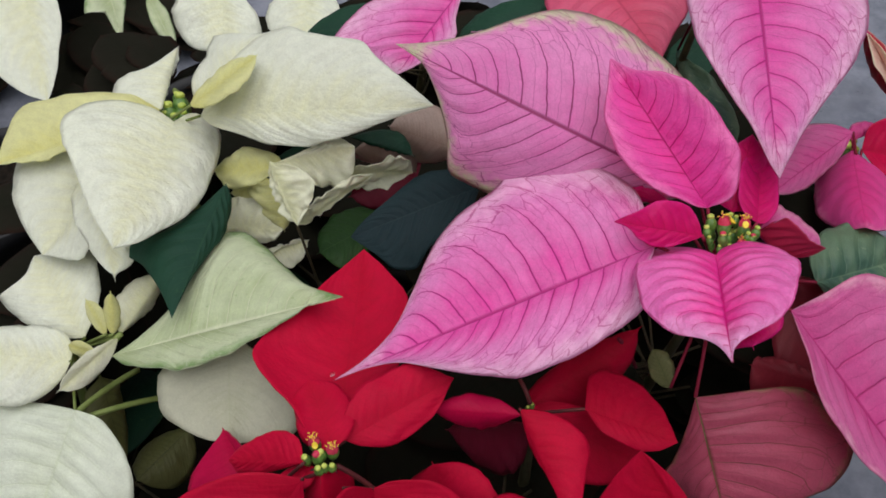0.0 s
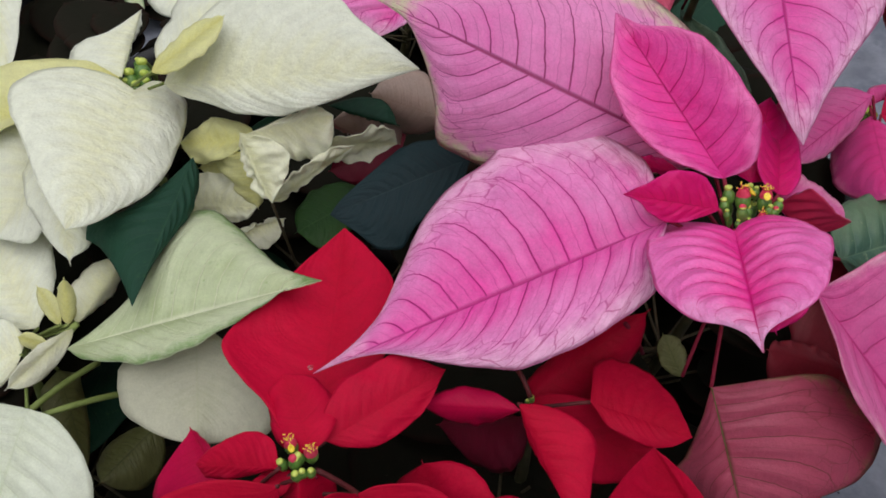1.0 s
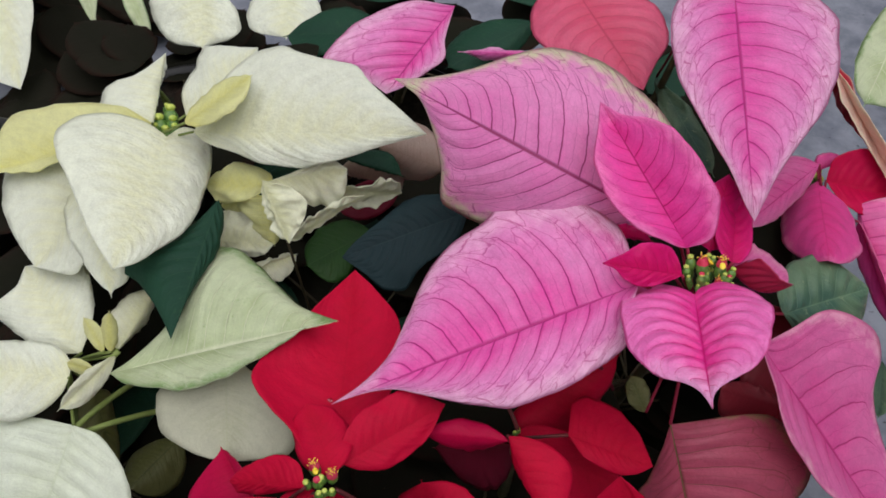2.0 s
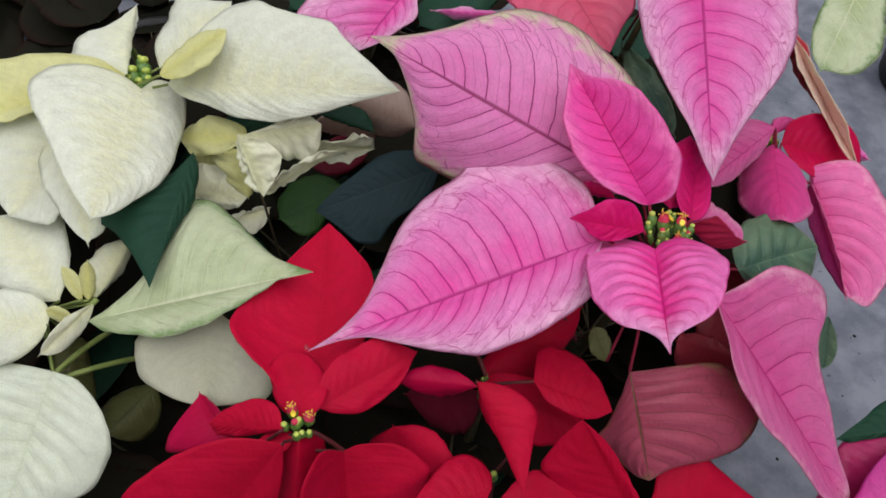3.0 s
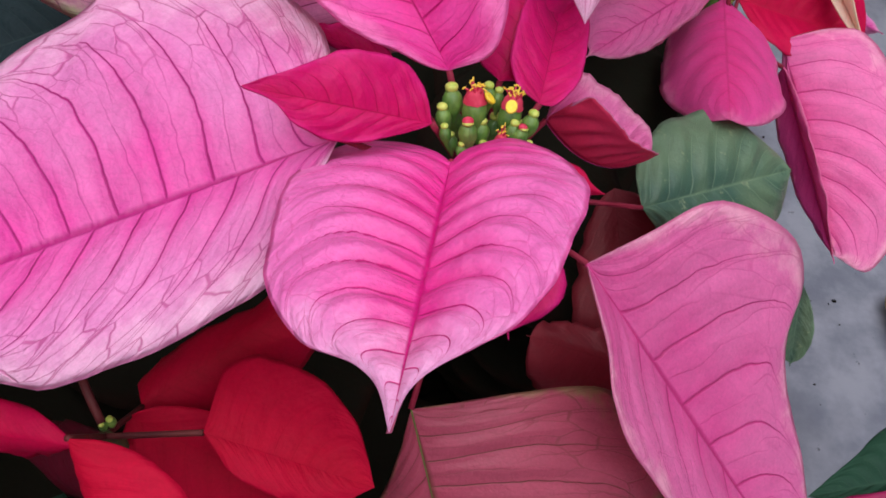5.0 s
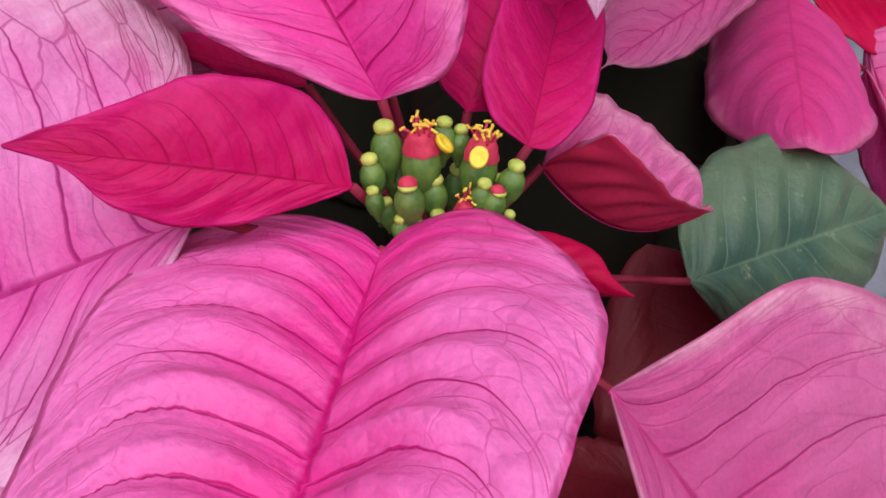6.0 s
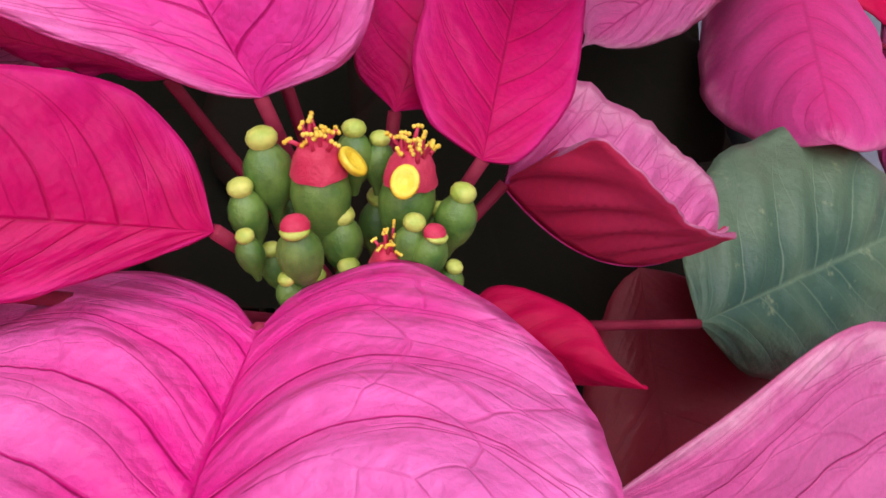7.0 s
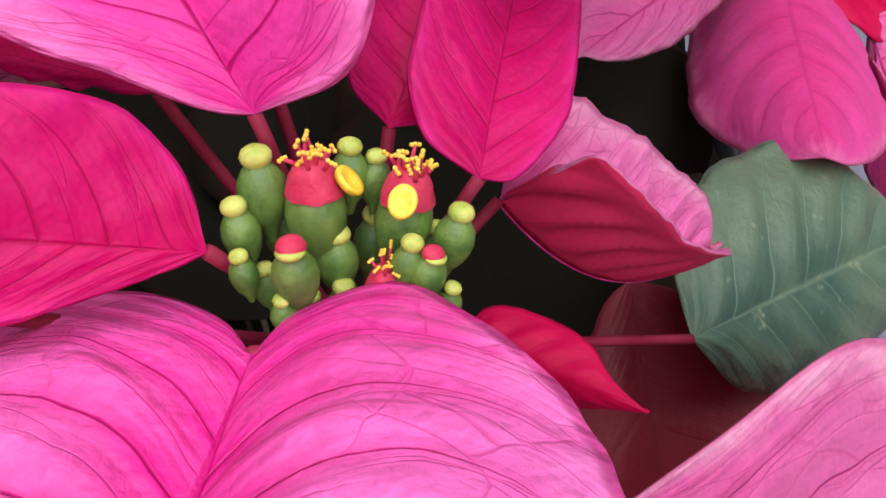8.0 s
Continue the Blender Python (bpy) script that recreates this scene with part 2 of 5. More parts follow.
PINK_VEIN = (0.48, 0.012, 0.20)
SKINS = {
    # The pale margin also paints in the sky's sheen on the lower half.
    "pink": petal("pink_bract", (0.81, 0.045, 0.37), (0.84, 0.26, 0.59), (0.52, 0.010, 0.21), (0.90, 0.51, 0.73), 0.58, blush=0.65, strength=1.0, net=0.6, line=0.042, shine=0.5, relief=1.2, crumple=2.2, rumple=1.2),
    "pinkgreen": petal("pink_bract_green_margin", (0.69, 0.10, 0.40), (0.77, 0.26, 0.54), (0.30, 0.015, 0.12), (0.58, 0.60, 0.36), 0.74, strength=1.0, net=0.6, line=0.042, crumple=2.0),
    "deep": petal("deep_pink_bract", (0.60, 0.001, 0.092), (0.67, 0.006, 0.16), (0.44, 0.001, 0.07), (0.73, 0.018, 0.23), 0.75, strength=0.7, net=0.06, line=0.045, relief=0.8, crumple=1.2, shine=0.24),
    # Blade and pale tip are lightened to carry a painted sheen too.
    "heart": petal("bright_pink_bract", (0.88, 0.008, 0.30), (0.95, 0.20, 0.58), (0.72, 0.004, 0.22), (0.98, 0.48, 0.79), 0.48, strength=1.0, net=0.26, line=0.034, relief=1.2, blush=0.66, crumple=1.8, shine=0.5, gloss=0.34, reach=0.55, rim_from=0.28, rim_side=0.62, rumple=1.8),
    "bright": petal("vivid_pink_bract", (0.77, 0.008, 0.26), (0.82, 0.078, 0.41), (0.54, 0.003, 0.16), (0.86, 0.20, 0.52), 0.64, strength=1.0, net=0.35, line=0.042, relief=1.1, blush=0.6, crumple=2.2, shine=0.4),
    "faded": petal("faded_rose_bract", (0.34, 0.24, 0.19), (0.40, 0.30, 0.25), (0.28, 0.18, 0.14), None, strength=0.3, net=0.08, relief=0.7),
    "pale": petal("pale_pink_bract", (0.74, 0.058, 0.31), (0.80, 0.18, 0.45), (0.55, 0.03, 0.20), (0.84, 0.38, 0.55), 0.78, strength=0.95, net=0.3, line=0.040, blush=0.5, crumple=2.0, shine=0.42),
    "paleedge": petal("pink_bract_pale_margin", (0.56, 0.01, 0.03), (0.62, 0.02, 0.05), (0.40, 0.01, 0.03), (0.80, 0.60, 0.50), 0.72),
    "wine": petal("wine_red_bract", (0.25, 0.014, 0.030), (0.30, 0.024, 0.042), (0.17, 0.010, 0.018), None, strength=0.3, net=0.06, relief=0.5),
    "rose": petal("rose_red_bract", (0.62, 0.05, 0.12), (0.68, 0.10, 0.20), (0.42, 0.02, 0.07), None, strength=0.6, net=0.2),
    "soft": petal("smooth_pink_bract", (0.70, 0.012, 0.20), (0.80, 0.080, 0.35), (0.50, 0.010, 0.13), (0.83, 0.20, 0.43), 0.80, strength=0.4, net=0.05, mottle=0.3, relief=0.7),
    "ivory": petal("ivory_bract", (0.66, 0.71, 0.50), (0.74, 0.78, 0.65), (0.60, 0.66, 0.44), None, strength=0.35, net=0.08, blush=0.3, relief=1.0, gloss=0.5, shine=0.3),
    # Cream darkened in its colour for the shade under the greenish bract.
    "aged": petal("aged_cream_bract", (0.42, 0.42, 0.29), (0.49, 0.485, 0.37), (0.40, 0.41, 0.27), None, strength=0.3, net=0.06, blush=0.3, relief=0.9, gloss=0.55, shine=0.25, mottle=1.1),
    "blush": petal("blush_cream_bract", (0.82, 0.46, 0.40), (0.86, 0.66, 0.55), (0.76, 0.40, 0.34), (0.84, 0.76, 0.58), 0.75, strength=0.3, net=0.06, blush=0.4, through_light=0.4),
    "plum": petal("plum_red_bract", (0.36, 0.006, 0.07), (0.42, 0.012, 0.11), (0.26, 0.004, 0.05), None, strength=0.3, net=0.06),
    # Dull pink, its base darkened further for the shade the bract lies in.
    "dusk": petal("dusky_pink_bract", (0.40, 0.055, 0.105), (0.46, 0.080, 0.140), (0.17, 0.045, 0.035), (0.28, 0.17, 0.09), 0.84, relief=1.0, net=0.5, mottle=1.1),
    "red": petal("red_bract", (0.47, 0.001, 0.024), (0.55, 0.0020, 0.037), (0.37, 0.001, 0.018), None, strength=0.22, net=0.03, gloss=0.52, relief=0.7, shine=0.16, rumple=1.2),
    "crimson": petal("crimson_bract", (0.50, 0.002, 0.045), (0.57, 0.004, 0.068), (0.38, 0.002, 0.03), None, strength=0.35, net=0.06, relief=0.35, shine=0.15),
    # Red darkened in colour to look shaded, deep among the heads.
    "redshade": petal("dull_red_bract", (0.12, 0.006, 0.018), (0.16, 0.008, 0.026), (0.09, 0.004, 0.012), None, strength=0.4, net=0.1, relief=0.5, shine=0.2),
    "magenta": petal("magenta_bract", (0.55, 0.01, 0.22), (0.62, 0.05, 0.32), (0.36, 0.005, 0.12)),
    "cream": petal("cream_bract", (0.79, 0.78, 0.48), (0.82, 0.84, 0.71), (0.72, 0.75, 0.56), None, strength=0.14, net=0.05, blush=0.5, relief=1.3, gloss=0.5, shine=0.3, mottle=0.35, crumple=1.1, rumple=2.0, through_light=0.3),
    # Cream brightened in colour and translucency to offset shade from bracts above.
    "creamsoft": petal("soft_cream_bract", (0.84, 0.83, 0.54), (0.88, 0.88, 0.72), (0.80, 0.81, 0.58), None, strength=0.14, net=0.04, blush=0.6, relief=1.1, gloss=0.5, shine=0.3, mottle=0.3, crumple=1.2, rumple=3.0, through_light=0.5),
    "yellow": petal("yellow_cream_bract", (0.80, 0.76, 0.25), (0.84, 0.83, 0.46), (0.74, 0.71, 0.36), None, strength=0.14, net=0.04, relief=1.1, gloss=0.5, mottle=0.5, crumple=1.6, through_light=0.52),
    "creamgreen": petal("green_cream_bract", (0.43, 0.51, 0.25), (0.62, 0.68, 0.45), (0.76, 0.78, 0.57), (0.20, 0.34, 0.11), 0.76, strength=0.8, net=0.3, relief=1.3, spots=(0.27, 0.40, 0.14), gloss=0.5, shine=0.3, crumple=2.0, rumple=1.2, mottle=1.4),
    "darkgreen": petal("dark_green_leaf", (0.008, 0.036, 0.022), (0.012, 0.050, 0.028), (0.03, 0.08, 0.04), None, strength=0.4, net=0.05, gloss=0.5, through_light=0.1, relief=0.6, shine=0.2, spots=(0.04, 0.095, 0.035)),
    "darkblue": petal("blue_green_leaf", (0.007, 0.018, 0.022), (0.010, 0.025, 0.029), (0.024, 0.046, 0.046), None, strength=0.5, net=0.14, gloss=0.55, through_light=0.06, shine=0.18),
    # Leaf colour taken near black to paint the shade in the gaps.
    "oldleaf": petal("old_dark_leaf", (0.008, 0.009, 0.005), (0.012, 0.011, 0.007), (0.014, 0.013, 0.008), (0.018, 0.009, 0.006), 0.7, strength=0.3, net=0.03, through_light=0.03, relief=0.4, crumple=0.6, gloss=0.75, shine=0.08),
    "greenblue": petal("mottled_green_leaf", (0.030, 0.085, 0.060), (0.10, 0.165, 0.095), (0.18, 0.27, 0.16), (0.12, 0.20, 0.12), 0.8, strength=0.4, net=0.12, through_light=0.12, spots=(0.30, 0.36, 0.20), mottle=2.2, blush=0.7),
    "green": petal("green_leaf", (0.012, 0.055, 0.008), (0.022, 0.075, 0.011), (0.05, 0.12, 0.025), None, strength=0.45, net=0.1, gloss=0.4, through_light=0.15, shine=0.3),
    "olive": petal("olive_leaf", (0.12, 0.13, 0.035), (0.17, 0.17, 0.06), (0.05, 0.07, 0.02), None, strength=0.6, net=0.2, mottle=1.2),
    "rose_under": petal("rose_underside", (0.70, 0.028, 0.10), (0.76, 0.045, 0.14), (0.46, 0.012, 0.05), strength=0.4, net=0.06, relief=0.4, shine=0.2),
    "pink_under": petal("pink_bract_underside", (0.54, 0.07, 0.17), (0.60, 0.14, 0.24), (0.28, 0.05, 0.08), relief=1.3),
    "red_under": petal("red_bract_underside", (0.36, 0.012, 0.04), (0.40, 0.03, 0.06), (0.26, 0.01, 0.02), strength=0.5, net=0.1),
    "cream_under": petal("cream_bract_underside", (0.66, 0.67, 0.48), (0.74, 0.74, 0.60), (0.62, 0.64, 0.42), strength=0.5, net=0.1),
    "green_under": petal("leaf_underside", (0.05, 0.10, 0.05), (0.07, 0.13, 0.07), (0.12, 0.17, 0.08), strength=0.5, net=0.1, through_light=0.1),
}
UNDER = {"blush": "blush", "aged": "cream_under", "creamsoft": "cream_under", "crimson": "red_under", "pale": "rose_under", "soft": "rose_under", "deep": "rose_under", "bright": "rose_under", "faded": "rose_under", "ivory": "cream_under", "plum": "red_under", "wine": "red_under", "rose": "red_under", "red": "red_under", "redshade": "red_under", "cream": "cream_under", "yellow": "cream_under", "creamgreen": "cream_under",
         "darkgreen": "green_under", "darkblue": "green_under", "greenblue": "green_under", "green": "green_under", "oldleaf": "green_under", "olive": "green_under"}
RIBS = {
    "pink": plain("pink_rib", (0.50, 0.015, 0.15), (0.66, 0.05, 0.25), 200),
    "dusk": plain("green_rib", (0.10, 0.13, 0.03), (0.17, 0.15, 0.05), 200),
    "red": plain("red_rib", (0.30, 0.004, 0.02), (0.42, 0.01, 0.03), 200),
    "cream": plain("cream_rib", (0.60, 0.64, 0.36), (0.72, 0.74, 0.48), 200),
    "green": plain("leaf_rib", (0.06, 0.13, 0.06), (0.11, 0.18, 0.09), 200),
}
RIB_OF = {"blush": "cream", "aged": "cream", "creamsoft": "cream", "crimson": "red", "bright": "pink", "faded": "pink", "pink": "pink", "pinkgreen": "pink", "deep": "pink", "heart": "pink", "pale": "pink", "paleedge": "pink", "magenta": "pink", "dusk": "dusk", "plum": "red", "wine": "red", "rose": "red", "soft": "pink", "ivory": "cream",
          "red": "red", "redshade": "red", "cream": "cream", "yellow": "cream", "creamgreen": "cream"}
STALK_PINK = plain("pink_stalk", (0.17, 0.008, 0.026), (0.26, 0.022, 0.05), 120, gloss=0.15)
STALK_GREEN = plain("green_stalk", (0.13, 0.17, 0.04), (0.21, 0.26, 0.075), 120)
STALK_RED = plain("red_stalk", (0.06, 0.008, 0.011), (0.11, 0.018, 0.018), 120)
# Stalk colour darkened to sink into the shade between leaves.
STALK_DARK = plain("shaded_stalk", (0.035, 0.03, 0.014), (0.06, 0.045, 0.022), 120)
STEM = plain("woody_stem", (0.05, 0.045, 0.02), (0.10, 0.09, 0.04), 90)
# Soil kept very dark so gaps above the pots read as deep shade.
SOIL = plain("potting_soil", (0.012, 0.009, 0.007), (0.03, 0.022, 0.016), 180, rough=0.95, relief=1.0, depth=0.003, gloss=0.1)
POT = plain("black_pot_plastic", (0.010, 0.010, 0.011), (0.016, 0.016, 0.017), 60, rough=0.45, relief=0.1)
CONCRETE = plain("worn_concrete", (0.12, 0.13, 0.165), (0.22, 0.23, 0.27), 32, rough=0.85, relief=0.5, depth=0.001,
                 fleck=(0.06, 0.06, 0.07), fleck_scale=75.0, fleck_from=0.64, third=(0.11, 0.115, 0.14))
BUD_GREEN = plain("bud_green", (0.045, 0.125, 0.020), (0.14, 0.25, 0.045), 380, rough=0.36, gloss=0.5)
BUD_TIP = plain("bud_tip", (0.30, 0.42, 0.05), (0.56, 0.60, 0.13), 500, rough=0.4, gloss=0.45)
BUD_RED = plain("bud_red", (0.48, 0.02, 0.06), (0.60, 0.05, 0.10), 500, rough=0.5)
NECTAR = plain("nectar_yellow", (0.72, 0.52, 0.02), (0.82, 0.66, 0.06), 400, rough=0.3, gloss=0.5)
POLLEN = plain("pollen_yellow", (0.78, 0.50, 0.04), (0.85, 0.64, 0.10), 900, rough=0.8)


# ---- builders ----
def part(name, mesh, material, parent, label=""):
    if isinstance(mesh, bmesh.types.BMesh):
        data = bpy.data.meshes.new(name)
        mesh.to_mesh(data)
        mesh.free()
        mesh = data
    for m in (material if isinstance(material, (list, tuple)) else [material]):
        mesh.materials.append(m)
    for p in mesh.polygons:
        p.use_smooth = True
    ob = new(name, mesh)
    ob.parent = parent
    if label:
        tagged(ob, label)
    return ob


def tube(points, radii, sides=8):
    """A bmesh tube through points."""
    bm = bmesh.new()
    rings = []
    pts = [Vector(p) for p in points]
    for i, p in enumerate(pts):
        way = (pts[min(i + 1, len(pts) - 1)] - pts[max(i - 1, 0)]).normalized()
        x = way.orthogonal() if i == 0 else (x - way * x.dot(way))
        x.normalize()
        y = way.cross(x)
        rings.append([bm.verts.new(p + (x * math.cos(a) + y * math.sin(a)) * radii[i]) for a in (2 * math.pi * k / sides for k in range(sides))])
    for a, b in zip(rings, rings[1:]):
        for k in range(sides):
            bm.faces.new((a[k], a[(k + 1) % sides], b[(k + 1) % sides], b[k]))
    bm.faces.new(rings[0][::-1])
    bm.faces.new(rings[-1])
    return bm


def bend(a, b, sag, steps=10):
    """Points on a bow from a to b, with its middle moved by sag."""
    a, b, sag = Vector(a), Vector(b), Vector(sag)
    return [a.lerp(b, i / steps) + sag * 4 * (i / steps) * (1 - i / steps) for i in range(steps + 1)]


def plant(label, node_at, pot_at, stalk, kind="poinsettia"):
    """A potted poinsettia: an Empty at the pot's foot, with the pot, soil and stem."""
    foot = new("poinsettia", None)
    foot.location = (pot_at[0], pot_at[1], 0)
    tagged(foot, label, kind, "potted poinsettias")
    ob = {"foot": foot, "node": Vector(node_at) - foot.location, "stalk": stalk, "count": 0}
    bm = bmesh.new()
    profile = [(0.0, 0.002), (0.044, 0.002), (0.046, 0.006), (0.056, 0.088), (0.061, 0.089), (0.062, 0.104), (0.059, 0.105), (0.057, 0.094), (0.056, 0.09)]
    lathe(bm, profile, 40)
    part("pot", bm, POT, foot, "black plastic nursery pot")
    bm = bmesh.new()
    n = 14
    grid = [[bm.verts.new((x * 0.057, y * 0.057, 0.092 + 0.006 * noise.noise((x * 4 + foot.location.x * 9, y * 4, 1.0)))) for x, y in
             (disc(i, j, n) for i in range(n + 1))] for j in range(n + 1)]
    for j in range(n):
        for i in range(n):
            bm.faces.new((grid[j][i], grid[j][i + 1], grid[j + 1][i + 1], grid[j + 1][i]))
    part("soil", bm, SOIL, foot, "dark potting soil")
    start = Vector((random.uniform(-0.012, 0.012), random.uniform(-0.012, 0.012), 0.09))
    path = bend(start, ob["node"], (random.uniform(-.006, .006), random.uniform(-.006, .006), 0), 12)
    part("stem", tube(path, [0.0038 - 0.0022 * i / 12 for i in range(13)]), STEM if stalk is not STALK_GREEN else STALK_GREEN, foot)
    return ob


def disc(i, j, n):
    """A square grid drawn onto a disc."""
    x, y = 2 * i / n - 1, 2 * j / n - 1
    return x * math.sqrt(1 - y * y / 2), y * math.sqrt(1 - x * x / 2)


def lathe(bm, profile, sides, squash=1.0, at=None):
    at = at or Matrix.Identity(4)
    rings = []
    for r, z in profile:
        if r <= 1e-6:
            rings.append([bm.verts.new(at @ Vector((0, 0, z)))])
        else:
            rings.append([bm.verts.new(at @ Vector((r * math.cos(a), r * squash * math.sin(a), z))) for a in (2 * math.pi * k / sides for k in range(sides))])
    for a, b in zip(rings, rings[1:]):
        for k in range(sides):
            k2 = (k + 1) % sides
            if len(a) == 1 and len(b) > 1:
                bm.faces.new((a[0], b[k], b[k2]))
            elif len(b) == 1 and len(a) > 1:
                bm.faces.new((a[k], a[k2], b[0]))
            elif len(a) > 1:
                bm.faces.new((a[k], a[k2], b[k2], b[k]))


def smooth_line(at, values, where):
    """A smooth curve through values, without overshoot."""
    h = np.diff(at)
    slope = np.diff(values) / np.maximum(h, 1e-9)
    m = np.zeros(len(values))
    m[0], m[-1] = slope[0], slope[-1]
    for i in range(1, len(values) - 1):
        if slope[i - 1] * slope[i] > 0:
            m[i] = 2 * slope[i - 1] * slope[i] / (slope[i - 1] + slope[i])
    k = np.clip(np.searchsorted(at, where, side="right") - 1, 0, len(h) - 1)
    t = (where - at[k]) / np.maximum(h[k], 1e-9)
    return ((2 * t ** 3 - 3 * t ** 2 + 1) * values[k] + (t ** 3 - 2 * t ** 2 + t) * h[k] * m[k]
            + (3 * t ** 2 - 2 * t ** 3) * values[k + 1] + (t ** 3 - t ** 2) * h[k] * m[k + 1])


def blade_mesh(base, tip_at, left, right, origin, tip=0.8, cord=0.0, bulge=0.06, arch=0.0, bow=0.0, ripple=0.0008, wave=0.0012, veins=10, fine=1,
               flip=0, seed=0, tipl=None, tipr=None, thick=0.00035, curl=0.0, teeth=0.0, cusp=0.06, spire=0.12, sweep=(0.17, 0.12), keel=1.5, gather=0.0, l=None, r=None):
    """A leaf blade with two half-blades that each stand at their own slope. Returns the mesh and the midrib's points."""
    B, T, L, R = (np.array(p) - np.array(origin) for p in (base, tip_at, left, right))
    length = np.linalg.norm(T - B)
    a = (T - B) / length
    up = np.cross(R - B, L - B)
    up = up - a * (up @ a)
    up /= np.linalg.norm(up)
    side = np.cross(up, a)
    nu, nv = {1: (30, 7), 2: (56, 14), 3: (90, 26)}[fine]
    steps = np.linspace(0, 1, nu + 1)
    us = 0.55 * steps + 0.45 * (0.5 - 0.5 * np.cos(np.pi * steps))

    def mid(u):
        hump = 4 * u * (1 - u)
        return B + (T - B) * u + up * (arch * length * hump) + side * (bow * length * hump)

    mids = np.array([mid(u) for u in us])
    verts, uv_blade, uv_vein = [], [], []
    wob = np.array([noise.noise((seed * 3.1 + u * 5.0, 0.3, 7.7)) for u in us])
    columns = []
    for sign, edge, b in ((1, L, tipl or tip), (-1, R, tipr or tip)):
        outline = l if sign > 0 else r
        if outline:
            # stations along the margin: how far along the midrib, how far out, both as shares of the length
            ctrl = np.array([(0.0, 0.0), *outline, (1.0, 0.0)])
            out = ctrl[:, 1].max()
            top = float(ctrl[ctrl[:, 1].argmax(), 0])
            d = edge - B
            d = d - a * (d @ a)
            d = d / np.linalg.norm(d) * (out * length)
            wide = np.linalg.norm(d)
            run = np.concatenate([[0], np.cumsum(np.linalg.norm(np.diff(ctrl, axis=0), axis=1))])
            eu, shape = smooth_line(run / run[-1], ctrl[:, 0], us), np.maximum(smooth_line(run / run[-1], ctrl[:, 1] / out, us), 0)
        else:
            top = float(np.clip((edge - B) @ a / length, 0.14, 0.86))
            d = edge - mid(top)
            d = d - a * (d @ a)
            wide = np.linalg.norm(d)
            end = 1 - cusp
            peak = min(top / end, 0.9)
            w = np.minimum(us / end, 1)
            p = b * peak / (1 - peak)
            shape = (np.maximum(w, 1e-9) / peak) ** p * (np.maximum(1 - w, 0) / (1 - peak)) ** b
            spike = spire * np.clip((1 - us) / (cusp + 0.12), 0, 1) ** 1.3
            shape = np.where(us > 0.5, (shape ** 4 + spike ** 4) ** 0.25, shape)
            eu = us - cord * np.minimum(shape, 1) * (1 - us) ** 4
        hn = np.cross(a, d / wide) * sign
        flat = d - up * (d @ up)
        rag = np.array([noise.noise((u * 9.0, sign * 2.0 + seed, 3.3)) + 0.5 * noise.noise((u * 23.0, sign * 2.0 + seed, 1.3)) for u in us])
        shape = shape * (1 + (0.028 if outline else 0.05) * rag + teeth * np.abs(np.sin(us * 9.5 * np.pi + seed)))
        for k in range(1 if sign < 0 else 0, nv + 1):
            x = k / nv
            q = veins * (us - sweep[0] * x - sweep[1] * x ** 3) + (0.5 if sign < 0 else 0.0)
            quilt = -np.cos(2 * np.pi * q)
            lift = bulge * wide * shape * 4 * x * (1 - x) + curl * wide * shape * x ** 3
            lift = lift + ripple * quilt * np.sin(np.pi * min(x * 1.15, 1)) * np.minimum(shape, 1)
            if gather:
                # folds drawn together along the middle of the midrib
                ridge = (1 - 2 * np.abs(np.sin(np.pi * (q + 0.5 + 0.5 * wob)))) * np.exp(-((us - 0.5) / 0.2) ** 2)
                ridge = ridge + 0.4 * np.sin(2 * np.pi * (q * 1.7 + wob)) * np.exp(-((us - 0.55) / 0.25) ** 2)
                lift = lift + gather * ridge * np.sin(np.pi * x ** 0.6) * (1 - 0.6 * x)
            loose = np.array([noise.noise((u * 4.3 + seed * 1.7, x * 1.5 * sign, seed * 0.9)) + 0.6 * noise.noise((u * 11 + seed, x * 2 * sign, 5.0)) for u in us])
            lift = lift + wave * loose * x ** 1.5 * np.minimum(shape, 1) * 2
            P = mids + np.outer(shape * x, flat) + np.outer(shape * x ** keel, d - flat) + np.outer(lift, hn) + np.outer((eu - us) * length * x, a)
            columns.append((sign * x, P, q))
    columns.sort(key=lambda c: c[0])
    m = len(columns)
    grid = np.array([c[1] for c in columns])          # m, nu+1, 3
    du = np.gradient(grid, axis=1)
    dv = np.gradient(grid, axis=0)
    nor = np.cross(du, dv)
    size = np.linalg.norm(nor, axis=2, keepdims=True)
    nor = np.where(size > 1e-12, nor / np.maximum(size, 1e-12), up)
    if (nor.mean(axis=(0, 1)) @ up) < 0:
        nor = -nor
    low = grid - nor * thick
    n1 = nu + 1
    points = np.concatenate([grid.reshape(-1, 3), low.reshape(-1, 3)])
    faces, blade_uv, vein_uv, mats = [], [], [], []
    half = m * n1
    for i in range(m - 1):
        s0, s1 = columns[i][0], columns[i + 1][0]
        if s0 >= 0:
            q0, q1 = columns[i][2], columns[i + 1][2]
            if i == nv:
                q0 = columns[i][2]
        else:
            q0 = columns[i][2]
            q1 = columns[i + 1][2] + (0.5 if s1 == 0 else 0.0)
        for j in range(nu):
            c = (i * n1 + j, i * n1 + j + 1, (i + 1) * n1 + j + 1, (i + 1) * n1 + j)
            bu = ((us[j], s0), (us[j + 1], s0), (us[j + 1], s1), (us[j], s1))
            vu = ((q0[j], abs(s0)), (q0[j + 1], abs(s0)), (q1[j + 1], abs(s1)), (q1[j], abs(s1)))
            faces.append(c)
